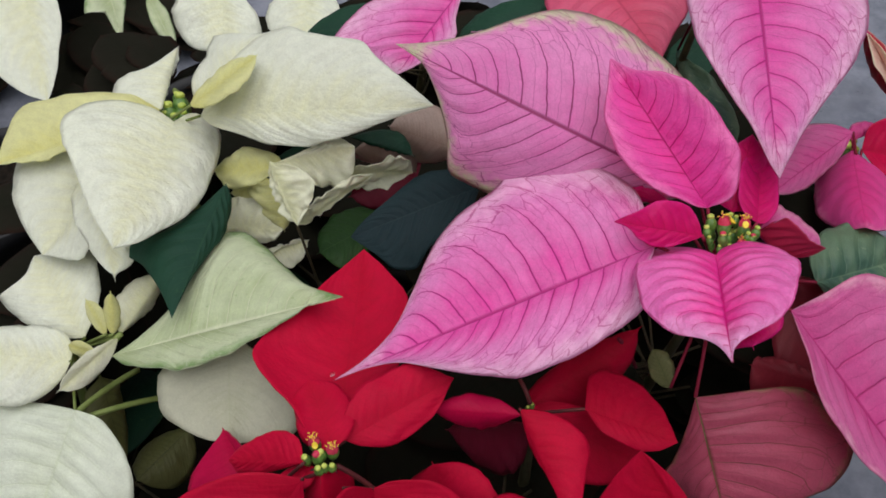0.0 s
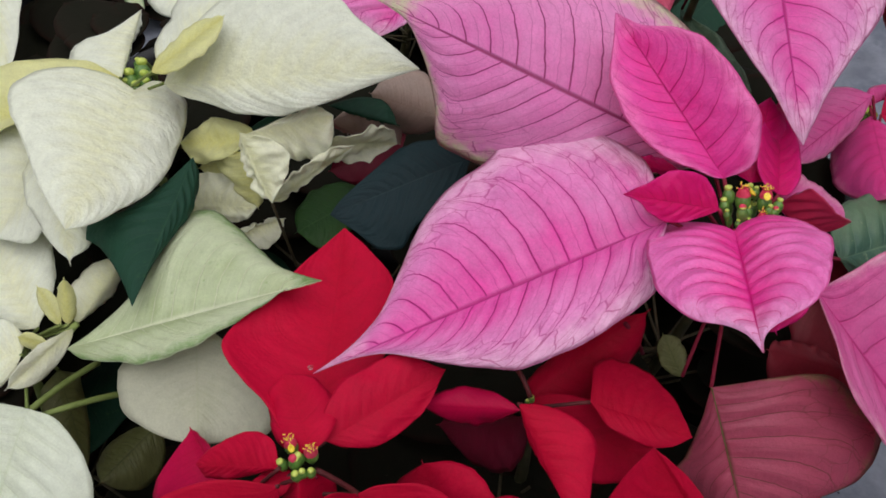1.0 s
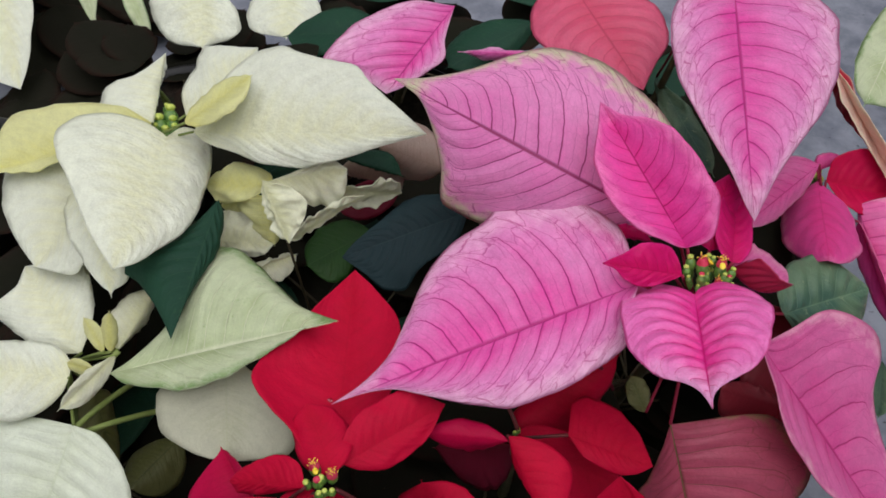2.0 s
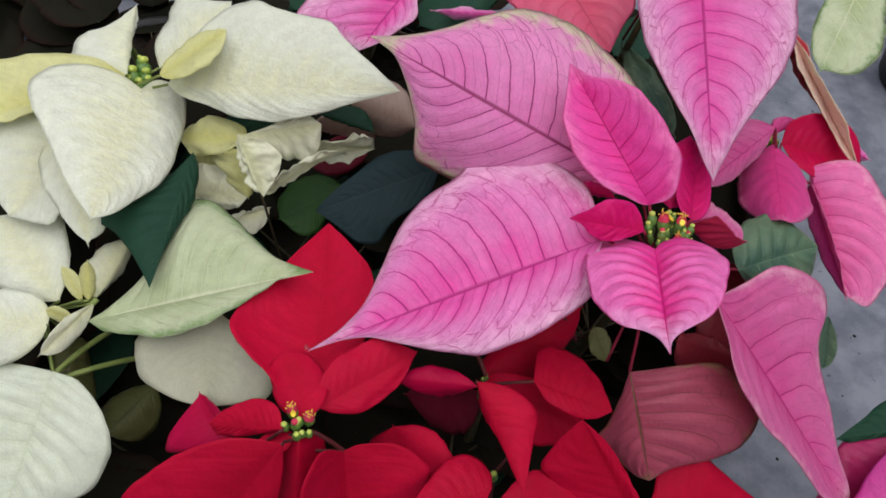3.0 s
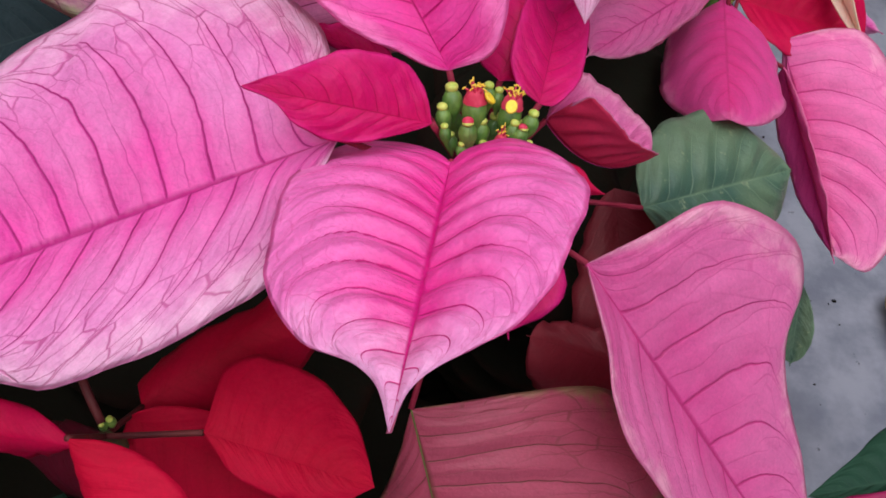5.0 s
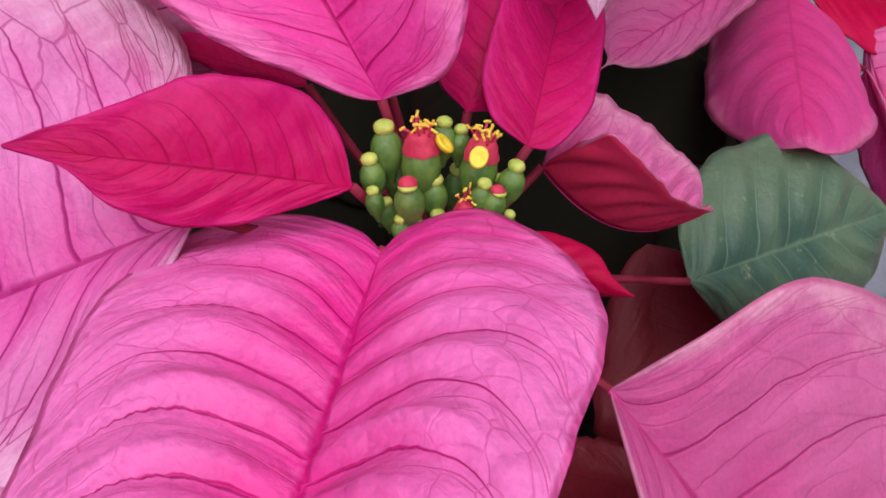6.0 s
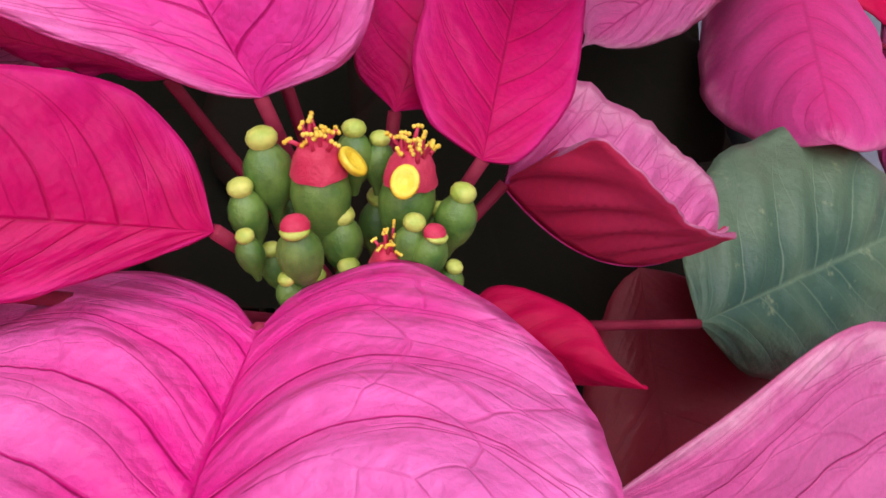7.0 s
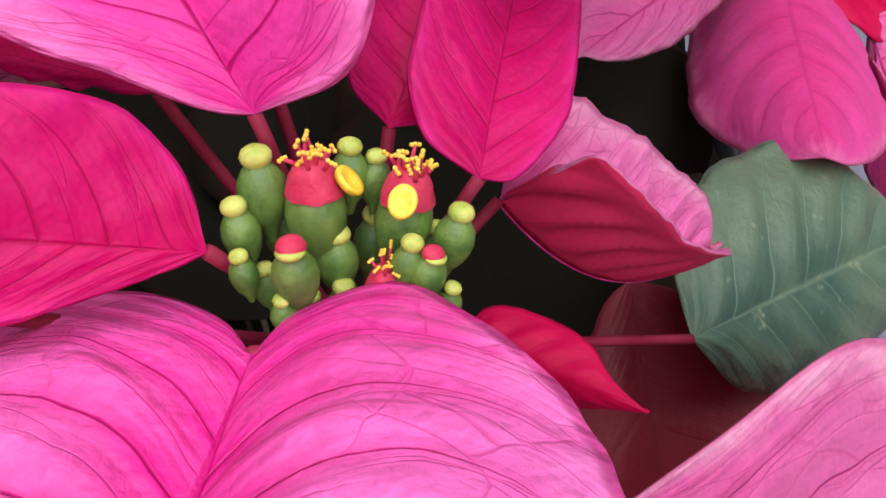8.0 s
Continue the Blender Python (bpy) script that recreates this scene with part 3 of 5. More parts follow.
            blade_uv.extend(bu)
            vein_uv.extend(vu)
            mats.append(1 if flip else 0)
            faces.append(tuple(c[k] + half for k in (2, 1, 0, 3)))
            blade_uv.extend(bu[k] for k in (2, 1, 0, 3))
            vein_uv.extend(vu[k] for k in (2, 1, 0, 3))
            mats.append(0 if flip else 1)
    for i in (0, m - 1):
        for j in range(nu):
            c = (i * n1 + j, i * n1 + j + 1, i * n1 + j + 1 + half, i * n1 + j + half)
            faces.append(c if i else c[::-1])
            blade_uv.extend([(us[j], 1.0)] * 4)
            vein_uv.extend([(0.5, 1.0)] * 4)
            mats.append(0)
    mesh = bpy.data.meshes.new("blade")
    mesh.from_pydata(points.tolist(), [], faces)
    for name, uv in (("blade", blade_uv), ("vein", vein_uv)):
        layer = mesh.uv_layers.new(name=name)
        layer.data.foreach_set("uv", np.array(uv, dtype=np.float32).ravel())
    mesh.polygons.foreach_set("material_index", mats)
    mesh.update()
    return mesh, mids + up * 0.0, us, up


def grow(name, of, skin, base, tip_at, left, right, label="", stalk=True, rib=1.0, **shape):
    of["count"] += 1
    origin = of["foot"].location
    if skin in ("creamsoft", "crimson", "red", "redshade", "deep", "wine", "soft", "bright"):
        shape.setdefault("ripple", 0.0002)
    if skin in ("red", "crimson"):
        shape.setdefault("wave", min(0.0014, 0.022 * (Vector(tip_at) - Vector(base)).length))
    if skin in ("cream", "yellow", "creamgreen"):
        size = (Vector(tip_at) - Vector(base)).length
        shape.setdefault("ripple", min(0.0007, 0.006 * size))
        shape.setdefault("wave", min(0.0022, 0.03 * size))
    seed = of["count"] + 10.0 * (sum(map(ord, of["foot"].name)) % 17)
    flip = shape.get("flip", 0)
    mesh, mids, us, up = blade_mesh(base, tip_at, left, right, origin, seed=seed, **shape)
    under = UNDER.get(skin, "pink_under")
    mats = [SKINS[skin], SKINS[under]]
    if flip:
        mats = [SKINS[under], SKINS[skin]]
    ob = part(name, mesh, mats, of["foot"], label)
    size = np.linalg.norm(mids[-1] - mids[0])
    keep = slice(0, len(us) - 1, max(1, len(us) // 24))
    sink = -up * 0.0004 + up * (0.0008 if flip else 0.0)
    radii = [rib * size * 0.0038 * (1 - 0.85 * u) for u in us[keep]]
    part("midrib", tube([Vector(p + sink) for p in mids[keep]], radii, 6), RIBS[RIB_OF.get(skin, "green")], ob)
    if stalk:
        hub = of["node"] if stalk is True else Vector(stalk) - origin
        start = Vector(mids[0])
        if 0.003 < (hub - start).length < (0.075 if of["stalk"] is STALK_DARK else 0.055):
            path = bend(hub, start, (0, 0, 0.0), 8)
            part("petiole", tube(path, [0.0007] * 9, 7), of["stalk"] if stalk is True else STALK_DARK, of["foot"])
    return ob


def bract(of, skin, *corners, **shape):
    return grow("bract", of, skin, *corners, **shape)


def leaf(of, skin, *corners, **shape):
    return grow("leaf", of, skin, *corners, **shape)


# ---- ground ----
bm = bmesh.new()
bmesh.ops.create_grid(bm, x_segments=120, y_segments=120, size=1.5)
for v in bm.verts:
    v.co.z = 0.0012 * noise.noise(v.co * 9) + 0.0006 * noise.noise(v.co * 40)
ring = [bm.verts.new((400 * x, 400 * y, -0.01)) for x, y in ((-1, -1), (1, -1), (1, 1), (-1, 1))]
corner = [min((v for v in bm.verts if v not in ring), key=lambda v: (v.co.x - 1.5 * x) ** 2 + (v.co.y - 1.5 * y) ** 2) for x, y in ((-1, -1), (1, -1), (1, 1), (-1, 1))]
for k in range(4):
    x, y = ((0, -1), (1, 0), (0, 1), (-1, 0))[k]
    rim = [v for v in bm.verts if v not in ring and abs((v.co.x if x else v.co.y) - 1.5 * (x or y)) < 1e-4]
    rim.sort(key=lambda v: (v.co.y if x else v.co.x))
    first = ring[k] if (rim[0].co - corner[k].co).length < 1e-4 else ring[(k + 1) % 4]
    last = ring[(k + 1) % 4] if first is ring[k] else ring[k]
    bm.faces.new([first, *rim, last])
bmesh.ops.recalc_face_normals(bm, faces=bm.faces)
ground = part("ground", bm, CONCRETE, None)
tagged(ground, "worn grey concrete floor with dark specks", "floor", kind="structure")

# ---- unseen walls, added to block light from the low sky ----
UNSEEN_WALL = plain("plain_render_wall", (0.20, 0.19, 0.18), (0.26, 0.25, 0.24), 3, rough=0.9, relief=0.4, depth=0.002)
for name, at, size in (("wall_north", (0, 2.6, 1.25), (5.4, 0.2, 2.5)), ("wall_south", (0, -2.6, 1.25), (5.4, 0.2, 2.5)),
                       ("wall_east", (2.6, 0, 1.25), (0.2, 5.0, 2.5)), ("wall_west", (-2.6, 0, 1.25), (0.2, 5.0, 2.5))):
    bm = bmesh.new()
    bmesh.ops.create_cube(bm, size=1, matrix=Matrix.Translation(at) @ Matrix.Diagonal((*size, 1)))
    bmesh.ops.bevel(bm, geom=bm.edges[:], offset=0.01, segments=2, affect='EDGES')
    ob = part(name, bm, UNSEEN_WALL, None)
    for p in ob.data.polygons:
        p.use_smooth = False
    tagged(ob, "added unseen wall that blocks low sky light", "wall", kind="structure")

# ---- plants ----
pink = plant("pink poinsettia with large veined bracts in a black pot", (0.123, 0.249, 0.262), (0.10, 0.275), STALK_PINK)
rear = plant("pale pink poinsettia behind the large pink one", (0.135, 0.40, 0.30), (0.10, 0.43), STALK_PINK)
side = plant("small pink poinsettia with red inner bracts", (0.212, 0.345, 0.226), (0.20, 0.405), STALK_PINK)
red = plant("deep red poinsettia with open bracts", (-0.045, 0.158, 0.246), (-0.05, 0.14), STALK_RED)
redmid = plant("young red poinsettia growing among the others", (0.0470, 0.1925, 0.2440), (0.03, 0.19), STALK_RED)
redlow = plant("red poinsettia with broad bracts, low down", (0.115, 0.135, 0.165), (0.075, 0.10), STALK_RED)
magenta = plant("magenta poinsettia at the edge of the display", (0.30, 0.16, 0.15), (0.33, 0.13), STALK_RED)
white = plant("cream poinsettia with yellowish inner bracts", (-0.150, 0.355, 0.24), (-0.15, 0.36), STALK_GREEN)
whitelow = plant("cream poinsettia with greenish outer bracts", (-0.160, 0.235, 0.215), (-0.17, 0.22), STALK_GREEN)
whitemid = plant("small cream poinsettia with crumpled bracts", (-0.06, 0.305, 0.155), (-0.04, 0.315), STALK_DARK)
whitefar = plant("cream poinsettia with dark leaves in the far row", (-0.40, 0.74, 0.12), (-0.43, 0.79), STALK_GREEN)
# Made-up plant: its near-black leaves cover grey floor beside the cream heads.
leafy = plant("added poinsettia of near-black leaves filling a dark gap", (-0.33, 0.44, 0.115), (-0.34, 0.45), STALK_GREEN)
pinkfar = plant("pink poinsettia in the far row with dark leaves", (-0.01, 0.50, 0.25), (-0.03, 0.53), STALK_PINK)
whitetop = plant("cream poinsettia in the rear row", (-0.20, 0.50, 0.15), (-0.19, 0.52), STALK_GREEN)
whiteside = plant("cream poinsettia standing apart on the floor", (0.47, 0.63, 0.2), (0.51, 0.67), STALK_GREEN)

bract(pink, "pink", (0.0928, 0.2379, 0.2913), (-0.0279, 0.1992, 0.2538), (0.0609, 0.1964, 0.2762), (0.0380, 0.2839, 0.2825), fine=2, veins=13, keel=1.0, bulge=.09, l=((0.072, 0.095), (0.106, 0.166), (0.211, 0.201), (0.344, 0.226), (0.475, 0.223), (0.575, 0.172), (0.721, 0.084), (0.811, 0.025), (0.914, 0.004)), r=((-0.028, 0.185), (0.039, 0.331), (0.139, 0.414), (0.296, 0.459), (0.351, 0.421), (0.492, 0.388), (0.589, 0.321), (0.688, 0.201), (0.803, 0.076), (0.907, 0.023)))
bract(pink, "pinkgreen", (0.1132, 0.2693, 0.2863), (-0.0092, 0.3172, 0.3237), (0.0286, 0.2794, 0.2737), (0.0815, 0.3414, 0.3175), fine=2, veins=13, l=((0.108, 0.087), (0.321, 0.220), (0.555, 0.298), (0.678, 0.288), (0.745, 0.182), (0.827, 0.079), (0.918, 0.011)), r=((0.049, 0.173), (0.173, 0.347), (0.319, 0.397), (0.455, 0.421), (0.589, 0.389), (0.714, 0.280), (0.812, 0.159), (0.915, 0.058)))
bract(pink, "bright", (0.1140, 0.2563, 0.2925), (0.0767, 0.3029, 0.3275), (0.0814, 0.2648, 0.3087), (0.1226, 0.2694, 0.3150), fine=2, veins=9, l=((0.023, 0.036), (0.127, 0.131), (0.271, 0.238), (0.456, 0.292), (0.613, 0.273), (0.739, 0.228), (0.872, 0.110)), r=((-0.025, 0.119), (0.087, 0.258), (0.225, 0.326), (0.410, 0.321), (0.636, 0.287), (0.751, 0.215), (0.875, 0.072)))
bract(pink, "deep", (0.1109, 0.2441, 0.2900), (0.0761, 0.2361, 0.3063), (0.0929, 0.2341, 0.2950), (0.1029, 0.2514, 0.3000), fine=2, veins=8, l=((0.154, 0.076), (0.512, 0.173), (0.704, 0.134), (0.863, 0.034)), r=((0.056, 0.157), (0.250, 0.282), (0.467, 0.277), (0.747, 0.138)))
bract(pink, "heart", (0.1149, 0.2357, 0.2888), (0.1049, 0.1698, 0.3175), (0.1366, 0.2192, 0.3063), (0.0832, 0.2130, 0.2963), bulge=.13, ripple=.0004, gather=.0012, fine=3, veins=12, sweep=(0.04, 0.17), l=((-0.060, 0.036), (-0.080, 0.125), (0.030, 0.252), (0.150, 0.335), (0.280, 0.374), (0.415, 0.350), (0.566, 0.318), (0.737, 0.228), (0.801, 0.141), (0.861, 0.046), (0.916, 0.014)), r=((-0.060, 0.052), (-0.110, 0.175), (-0.110, 0.271), (-0.030, 0.349), (0.195, 0.400), (0.385, 0.388), (0.547, 0.354), (0.667, 0.303), (0.786, 0.191), (0.836, 0.091), (0.887, 0.044)))
bract(pink, "deep", (0.1025, 0.2674, 0.2825), (0.0822, 0.2655, 0.2925), (0.0920, 0.2661, 0.2850), (0.0943, 0.2712, 0.2875), tip=.7)
bract(pink, "deep", (0.1256, 0.2613, 0.2850), (0.1391, 0.3012, 0.2900), (0.1235, 0.2863, 0.2825), (0.1421, 0.2779, 0.2825), fine=2, veins=8, wave=.0003, l=((0.158, 0.179), (0.531, 0.267), (0.836, 0.159)), r=((0.151, 0.176), (0.485, 0.271), (0.846, 0.188)))
bract(pink, "deep", (0.1338, 0.2545, 0.2863), (0.1447, 0.3049, 0.2850), (0.1297, 0.2734, 0.2900), (0.1448, 0.2737, 0.2850), fine=2, veins=8, wave=.0003, l=((0.020, 0.110), (0.180, 0.185), (0.420, 0.190), (0.716, 0.121)), r=((0.010, 0.050), (0.100, 0.110), (0.250, 0.150), (0.450, 0.150), (0.743, 0.100)))
bract(pink, "pale", (0.1378, 0.2610, 0.2737), (0.1680, 0.2640, 0.2610), (0.1500, 0.2700, 0.2775), (0.1455, 0.2540, 0.2870), tip=.5, arch=-.2, fine=2, veins=7, wave=.0003)
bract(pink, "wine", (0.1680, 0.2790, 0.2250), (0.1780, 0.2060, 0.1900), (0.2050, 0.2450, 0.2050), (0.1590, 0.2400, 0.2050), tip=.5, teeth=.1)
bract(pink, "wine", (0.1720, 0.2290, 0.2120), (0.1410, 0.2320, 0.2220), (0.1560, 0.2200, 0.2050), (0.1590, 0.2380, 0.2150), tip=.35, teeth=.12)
bract(pink, "crimson", (0.1315, 0.2400, 0.2825), (0.1455, 0.2312, 0.2875), (0.1389, 0.2410, 0.2850), (0.1350, 0.2367, 0.2775), fine=2, veins=6, wave=.0003, l=((0.039, 0.192), (0.200, 0.272), (0.358, 0.279), (0.595, 0.229), (0.799, 0.086)), r=((0.177, 0.359), (0.444, 0.309), (0.692, 0.149)))
bract(pink, "deep", (0.1254, 0.2465, 0.2737), (0.1288, 0.2082, 0.2675), (0.1401, 0.2199, 0.2737), (0.1157, 0.2283, 0.2550), tip=.5)
bract(pink, "dusk", (0.1107, 0.2012, 0.2450), (0.1254, 0.1681, 0.2050), (0.1800, 0.2020, 0.2150), (0.1029, 0.1863, 0.2113), fine=2, veins=8, flip=1, l=((0.051, 0.230), (0.103, 0.481), (0.225, 0.836), (0.508, 1.073), (0.753, 1.181), (0.922, 1.073), (1.040, 0.829), (1.027, 0.552), (0.974, 0.233)), r=((0.227, 0.118), (0.480, 0.277), (0.595, 0.368), (0.836, 0.241), (0.957, 0.119)))
bract(pink, "pale", (0.1470, 0.2286, 0.2651), (0.2346, 0.1732, 0.1675), (0.2071, 0.2479, 0.2463), (0.1607, 0.1912, 0.2450), fine=2, veins=9, ripple=.0004, l=((0.043, 0.122), (0.082, 0.236), (0.172, 0.320), (0.298, 0.354), (0.359, 0.328), (0.423, 0.238), (0.538, 0.174), (0.661, 0.138), (0.792, 0.082), (0.947, 0.042)), r=((0.101, 0.078), (0.155, 0.142), (0.258, 0.178), (0.412, 0.169), (0.612, 0.131), (0.785, 0.118)))
leaf(pink, "greenblue", (0.1676, 0.2576, 0.2463), (0.2212, 0.2881, 0.2275), (0.1900, 0.2975, 0.2388), (0.1998, 0.2616, 0.2200), fine=2, wave=.0014, ripple=.0007, veins=7, bulge=.14, l=((0.060, 0.130), (0.200, 0.270), (0.400, 0.360), (0.600, 0.370), (0.780, 0.310), (0.900, 0.190), (0.970, 0.080)), r=((0.097, 0.102), (0.247, 0.224), (0.562, 0.319), (0.931, 0.230)))
leaf(pink, "olive", (0.1050, 0.2143, 0.2300), (0.0971, 0.2254, 0.2425), (0.0967, 0.2188, 0.2338), (0.1062, 0.2229, 0.2363), tip=.6)
bract(rear, "pink", (0.1505, 0.4050, 0.3175), (0.1419, 0.2675, 0.2975), (0.1983, 0.3815, 0.3113), (0.1169, 0.3575, 0.3113), fine=2, veins=10, l=((0.004, 0.263), (0.152, 0.354), (0.286, 0.344), (0.498, 0.278), (0.629, 0.207), (0.795, 0.099), (0.924, 0.035)), r=((0.085, 0.178), (0.228, 0.222), (0.358, 0.220), (0.480, 0.197), (0.662, 0.136), (0.830, 0.059), (0.953, 0.020)))
bract(side, "pale", (0.2074, 0.3561, 0.2425), (0.1530, 0.2990, 0.2550), (0.1831, 0.3218, 0.2425), (0.1707, 0.3466, 0.2488), tip=.7)
bract(side, "soft", (0.2094, 0.3538, 0.2325), (0.1960, 0.2895, 0.2460), (0.2281, 0.3360, 0.2238), (0.1895, 0.3408, 0.2188), veins=7, fine=2, l=((0.04, 0.22), (0.25, 0.35), (0.55, 0.36), (0.82, 0.23), (0.95, 0.10)), r=((0.04, 0.20), (0.25, 0.33), (0.55, 0.33), (0.82, 0.21), (0.95, 0.09)))
bract(side, "crimson", (0.2156, 0.3568, 0.2300), (0.2654, 0.3551, 0.2175), (0.2402, 0.3694, 0.2375), (0.2339, 0.3437, 0.2238), fine=2, l=((0.000, 0.170), (0.160, 0.350), (0.430, 0.430), (0.720, 0.370), (0.930, 0.180)), r=((0.120, 0.200), (0.383, 0.320), (0.720, 0.260), (0.920, 0.120)))
bract(side, "soft", (0.2137, 0.3654, 0.2275), (0.2283, 0.3714, 0.2325), (0.2158, 0.3746, 0.2325), (0.2297, 0.3739, 0.2238), tip=.6)
bract(side, "blush", (0.2196, 0.4058, 0.2650), (0.2609, 0.3461, 0.2225), (0.2412, 0.3616, 0.2500), (0.2210, 0.3865, 0.2588), fine=2, ripple=.0003, l=((0.257, 0.129), (0.413, 0.143), (0.589, 0.164), (0.778, 0.095)), r=((0.209, 0.122), (0.482, 0.121), (0.626, 0.097), (0.830, 0.073)))
bract(side, "paleedge", (0.2211, 0.4201, 0.2612), (0.2647, 0.3501, 0.2175), (0.2412, 0.4215, 0.2425), (0.2417, 0.4291, 0.2238), fine=2, l=((0.183, 0.231), (0.367, 0.065), (0.548, 0.006), (0.760, -0.063), (0.907, -0.044)), r=((0.219, 0.414), (0.391, 0.316), (0.596, 0.217), (0.815, 0.084)))
bract(side, "pale", (0.2312, 0.3455, 0.2238), (0.2512, 0.2825, 0.1905), (0.2755, 0.3188, 0.2150), (0.2411, 0.3257, 0.1987), fine=2, veins=8, l=((-0.010, 0.127), (0.026, 0.322), (0.216, 0.434), (0.522, 0.480), (0.801, 0.427), (1.010, 0.256), (1.100, 0.118)), r=((0.124, 0.070), (0.415, 0.100), (0.768, 0.070), (0.986, 0.020)))
bract(side, "pink", (0.2463, 0.3697, 0.2238), (0.2725, 0.3575, 0.2188), (0.2622, 0.3747, 0.2200), (0.2597, 0.3621, 0.2150), tip=1)
bract(side, "soft", (0.2314, 0.3368, 0.2200), (0.2514, 0.2804, 0.1887), (0.2396, 0.3061, 0.2113), (0.2374, 0.3176, 0.1987), tip=.7)
leaf(side, "greenblue", (0.2582, 0.2923, 0.1550), (0.2599, 0.2697, 0.1300), (0.2653, 0.2778, 0.1425), (0.2510, 0.2808, 0.1425), tip=.6)
bract(red, "red", (-0.0230, 0.1701, 0.2550), (-0.0277, 0.2795, 0.2375), (-0.0615, 0.2112, 0.2588), (-0.0006, 0.2324, 0.2488), bulge=-.08, arch=-.03, fine=2, l=((0.038, 0.089), (0.148, 0.168), (0.304, 0.314), (0.376, 0.344), (0.550, 0.267), (0.770, 0.142)), r=((0.117, 0.059), (0.309, 0.169), (0.555, 0.228), (0.711, 0.198), (0.885, 0.100)))
bract(red, "red", (-0.0228, 0.1669, 0.2601), (-0.0378, 0.1985, 0.2549), (-0.0408, 0.1813, 0.2533), (-0.0162, 0.1869, 0.2564), l=((0.120, 0.195), (0.449, 0.300), (0.856, 0.248)), r=((0.109, 0.198), (0.439, 0.367), (0.819, 0.288)))
bract(red, "red", (-0.0201, 0.1730, 0.2550), (0.0183, 0.2016, 0.2538), (-0.0134, 0.1943, 0.2612), (-0.0015, 0.1758, 0.2488), fine=2, l=((0.106, 0.194), (0.374, 0.306), (0.687, 0.297)), r=((0.098, 0.105), (0.350, 0.221), (0.633, 0.197)))
bract(red, "crimson", (-0.0561, 0.1643, 0.2300), (-0.0746, 0.1883, 0.2338), (-0.0874, 0.1681, 0.2175), (-0.0635, 0.1780, 0.2363), tip=.8, flip=1)
bract(red, "red", (-0.0321, 0.1607, 0.2612), (-0.0650, 0.1688, 0.2450), (-0.0606, 0.1652, 0.2425), (-0.0427, 0.1745, 0.2588), fine=2, l=((0.184, 0.052), (0.580, 0.125), (0.905, 0.136)), r=((0.142, 0.227), (0.355, 0.303), (0.655, 0.235), (0.887, 0.125)))
bract(red, "red", (-0.0317, 0.1546, 0.2612), (-0.0901, 0.1044, 0.1925), (-0.0413, 0.1272, 0.2175), (-0.0888, 0.1385, 0.2450), fine=2, l=((0.109, 0.074), (0.276, 0.150), (0.464, 0.209), (0.786, 0.194)), r=((0.050, 0.115), (0.148, 0.230), (0.329, 0.315), (0.494, 0.358), (0.702, 0.315)))
bract(red, "red", (-0.0261, 0.1584, 0.2588), (-0.0282, 0.1293, 0.2113), (-0.0196, 0.1622, 0.2363), (-0.0348, 0.1456, 0.2238), l=((0.060, 0.190), (0.250, 0.340), (0.520, 0.290), (0.866, 0.170)), r=((0.200, 0.180), (0.561, 0.270), (0.880, 0.160)))
bract(red, "red", (-0.0095, 0.1607, 0.2425), (-0.0006, 0.1099, 0.1675), (0.0268, 0.1594, 0.2275), (-0.0220, 0.1129, 0.2275), fine=2, l=((-0.017, 0.068), (0.001, 0.201), (0.074, 0.313), (0.183, 0.391), (0.319, 0.327), (0.419, 0.275), (0.612, 0.242)), r=((-0.096, 0.189), (-0.049, 0.308), (0.157, 0.361), (0.416, 0.386)))
bract(red, "red", (0.0222, 0.1557, 0.2050), (0.0089, 0.1835, 0.2200), (-0.0006, 0.1801, 0.2050), (0.0368, 0.1687, 0.2200), tip=.4)
bract(red, "red", (-0.0290, 0.1610, 0.2560), (-0.0440, 0.1580, 0.2520), (-0.0340, 0.1540, 0.2530), (-0.0370, 0.1640, 0.2530), tip=.6)
bract(redmid, "red", (0.0433, 0.1881, 0.2550), (0.0639, 0.1472, 0.2363), (0.0683, 0.1777, 0.2513), (0.0456, 0.1836, 0.2475), fine=2, l=((0.065, 0.131), (0.223, 0.291), (0.413, 0.367), (0.630, 0.247), (0.803, 0.133)), r=((0.152, 0.102), (0.427, 0.077), (0.699, 0.030)))
bract(redmid, "red", (0.0680, 0.1926, 0.2488), (0.1038, 0.1863, 0.2363), (0.0779, 0.2117, 0.2463), (0.0876, 0.1813, 0.2388), fine=2, l=((-0.014, 0.348), (0.181, 0.534), (0.521, 0.501), (0.839, 0.286)), r=((0.274, 0.179), (0.608, 0.211), (0.793, 0.160)))
bract(redmid, "red", (0.0495, 0.2046, 0.2300), (0.0943, 0.2363, 0.2425), (0.0533, 0.2187, 0.2300), (0.0745, 0.2098, 0.2175), tip=.6)
bract(redmid, "red", (0.0489, 0.1998, 0.2363), (0.0967, 0.1860, 0.2113), (0.0771, 0.2005, 0.2300), (0.0589, 0.1808, 0.2175), tip=.6)
bract(redmid, "crimson", (0.0440, 0.1876, 0.2513), (0.0083, 0.1937, 0.2425), (0.0269, 0.1914, 0.2338), (0.0261, 0.1978, 0.2488), tip=.7)
bract(redmid, "redshade", (0.0471, 0.1964, 0.2300), (0.0127, 0.2024, 0.2113), (0.0386, 0.1893, 0.1987), (0.0273, 0.2048, 0.2175), tip=.6)
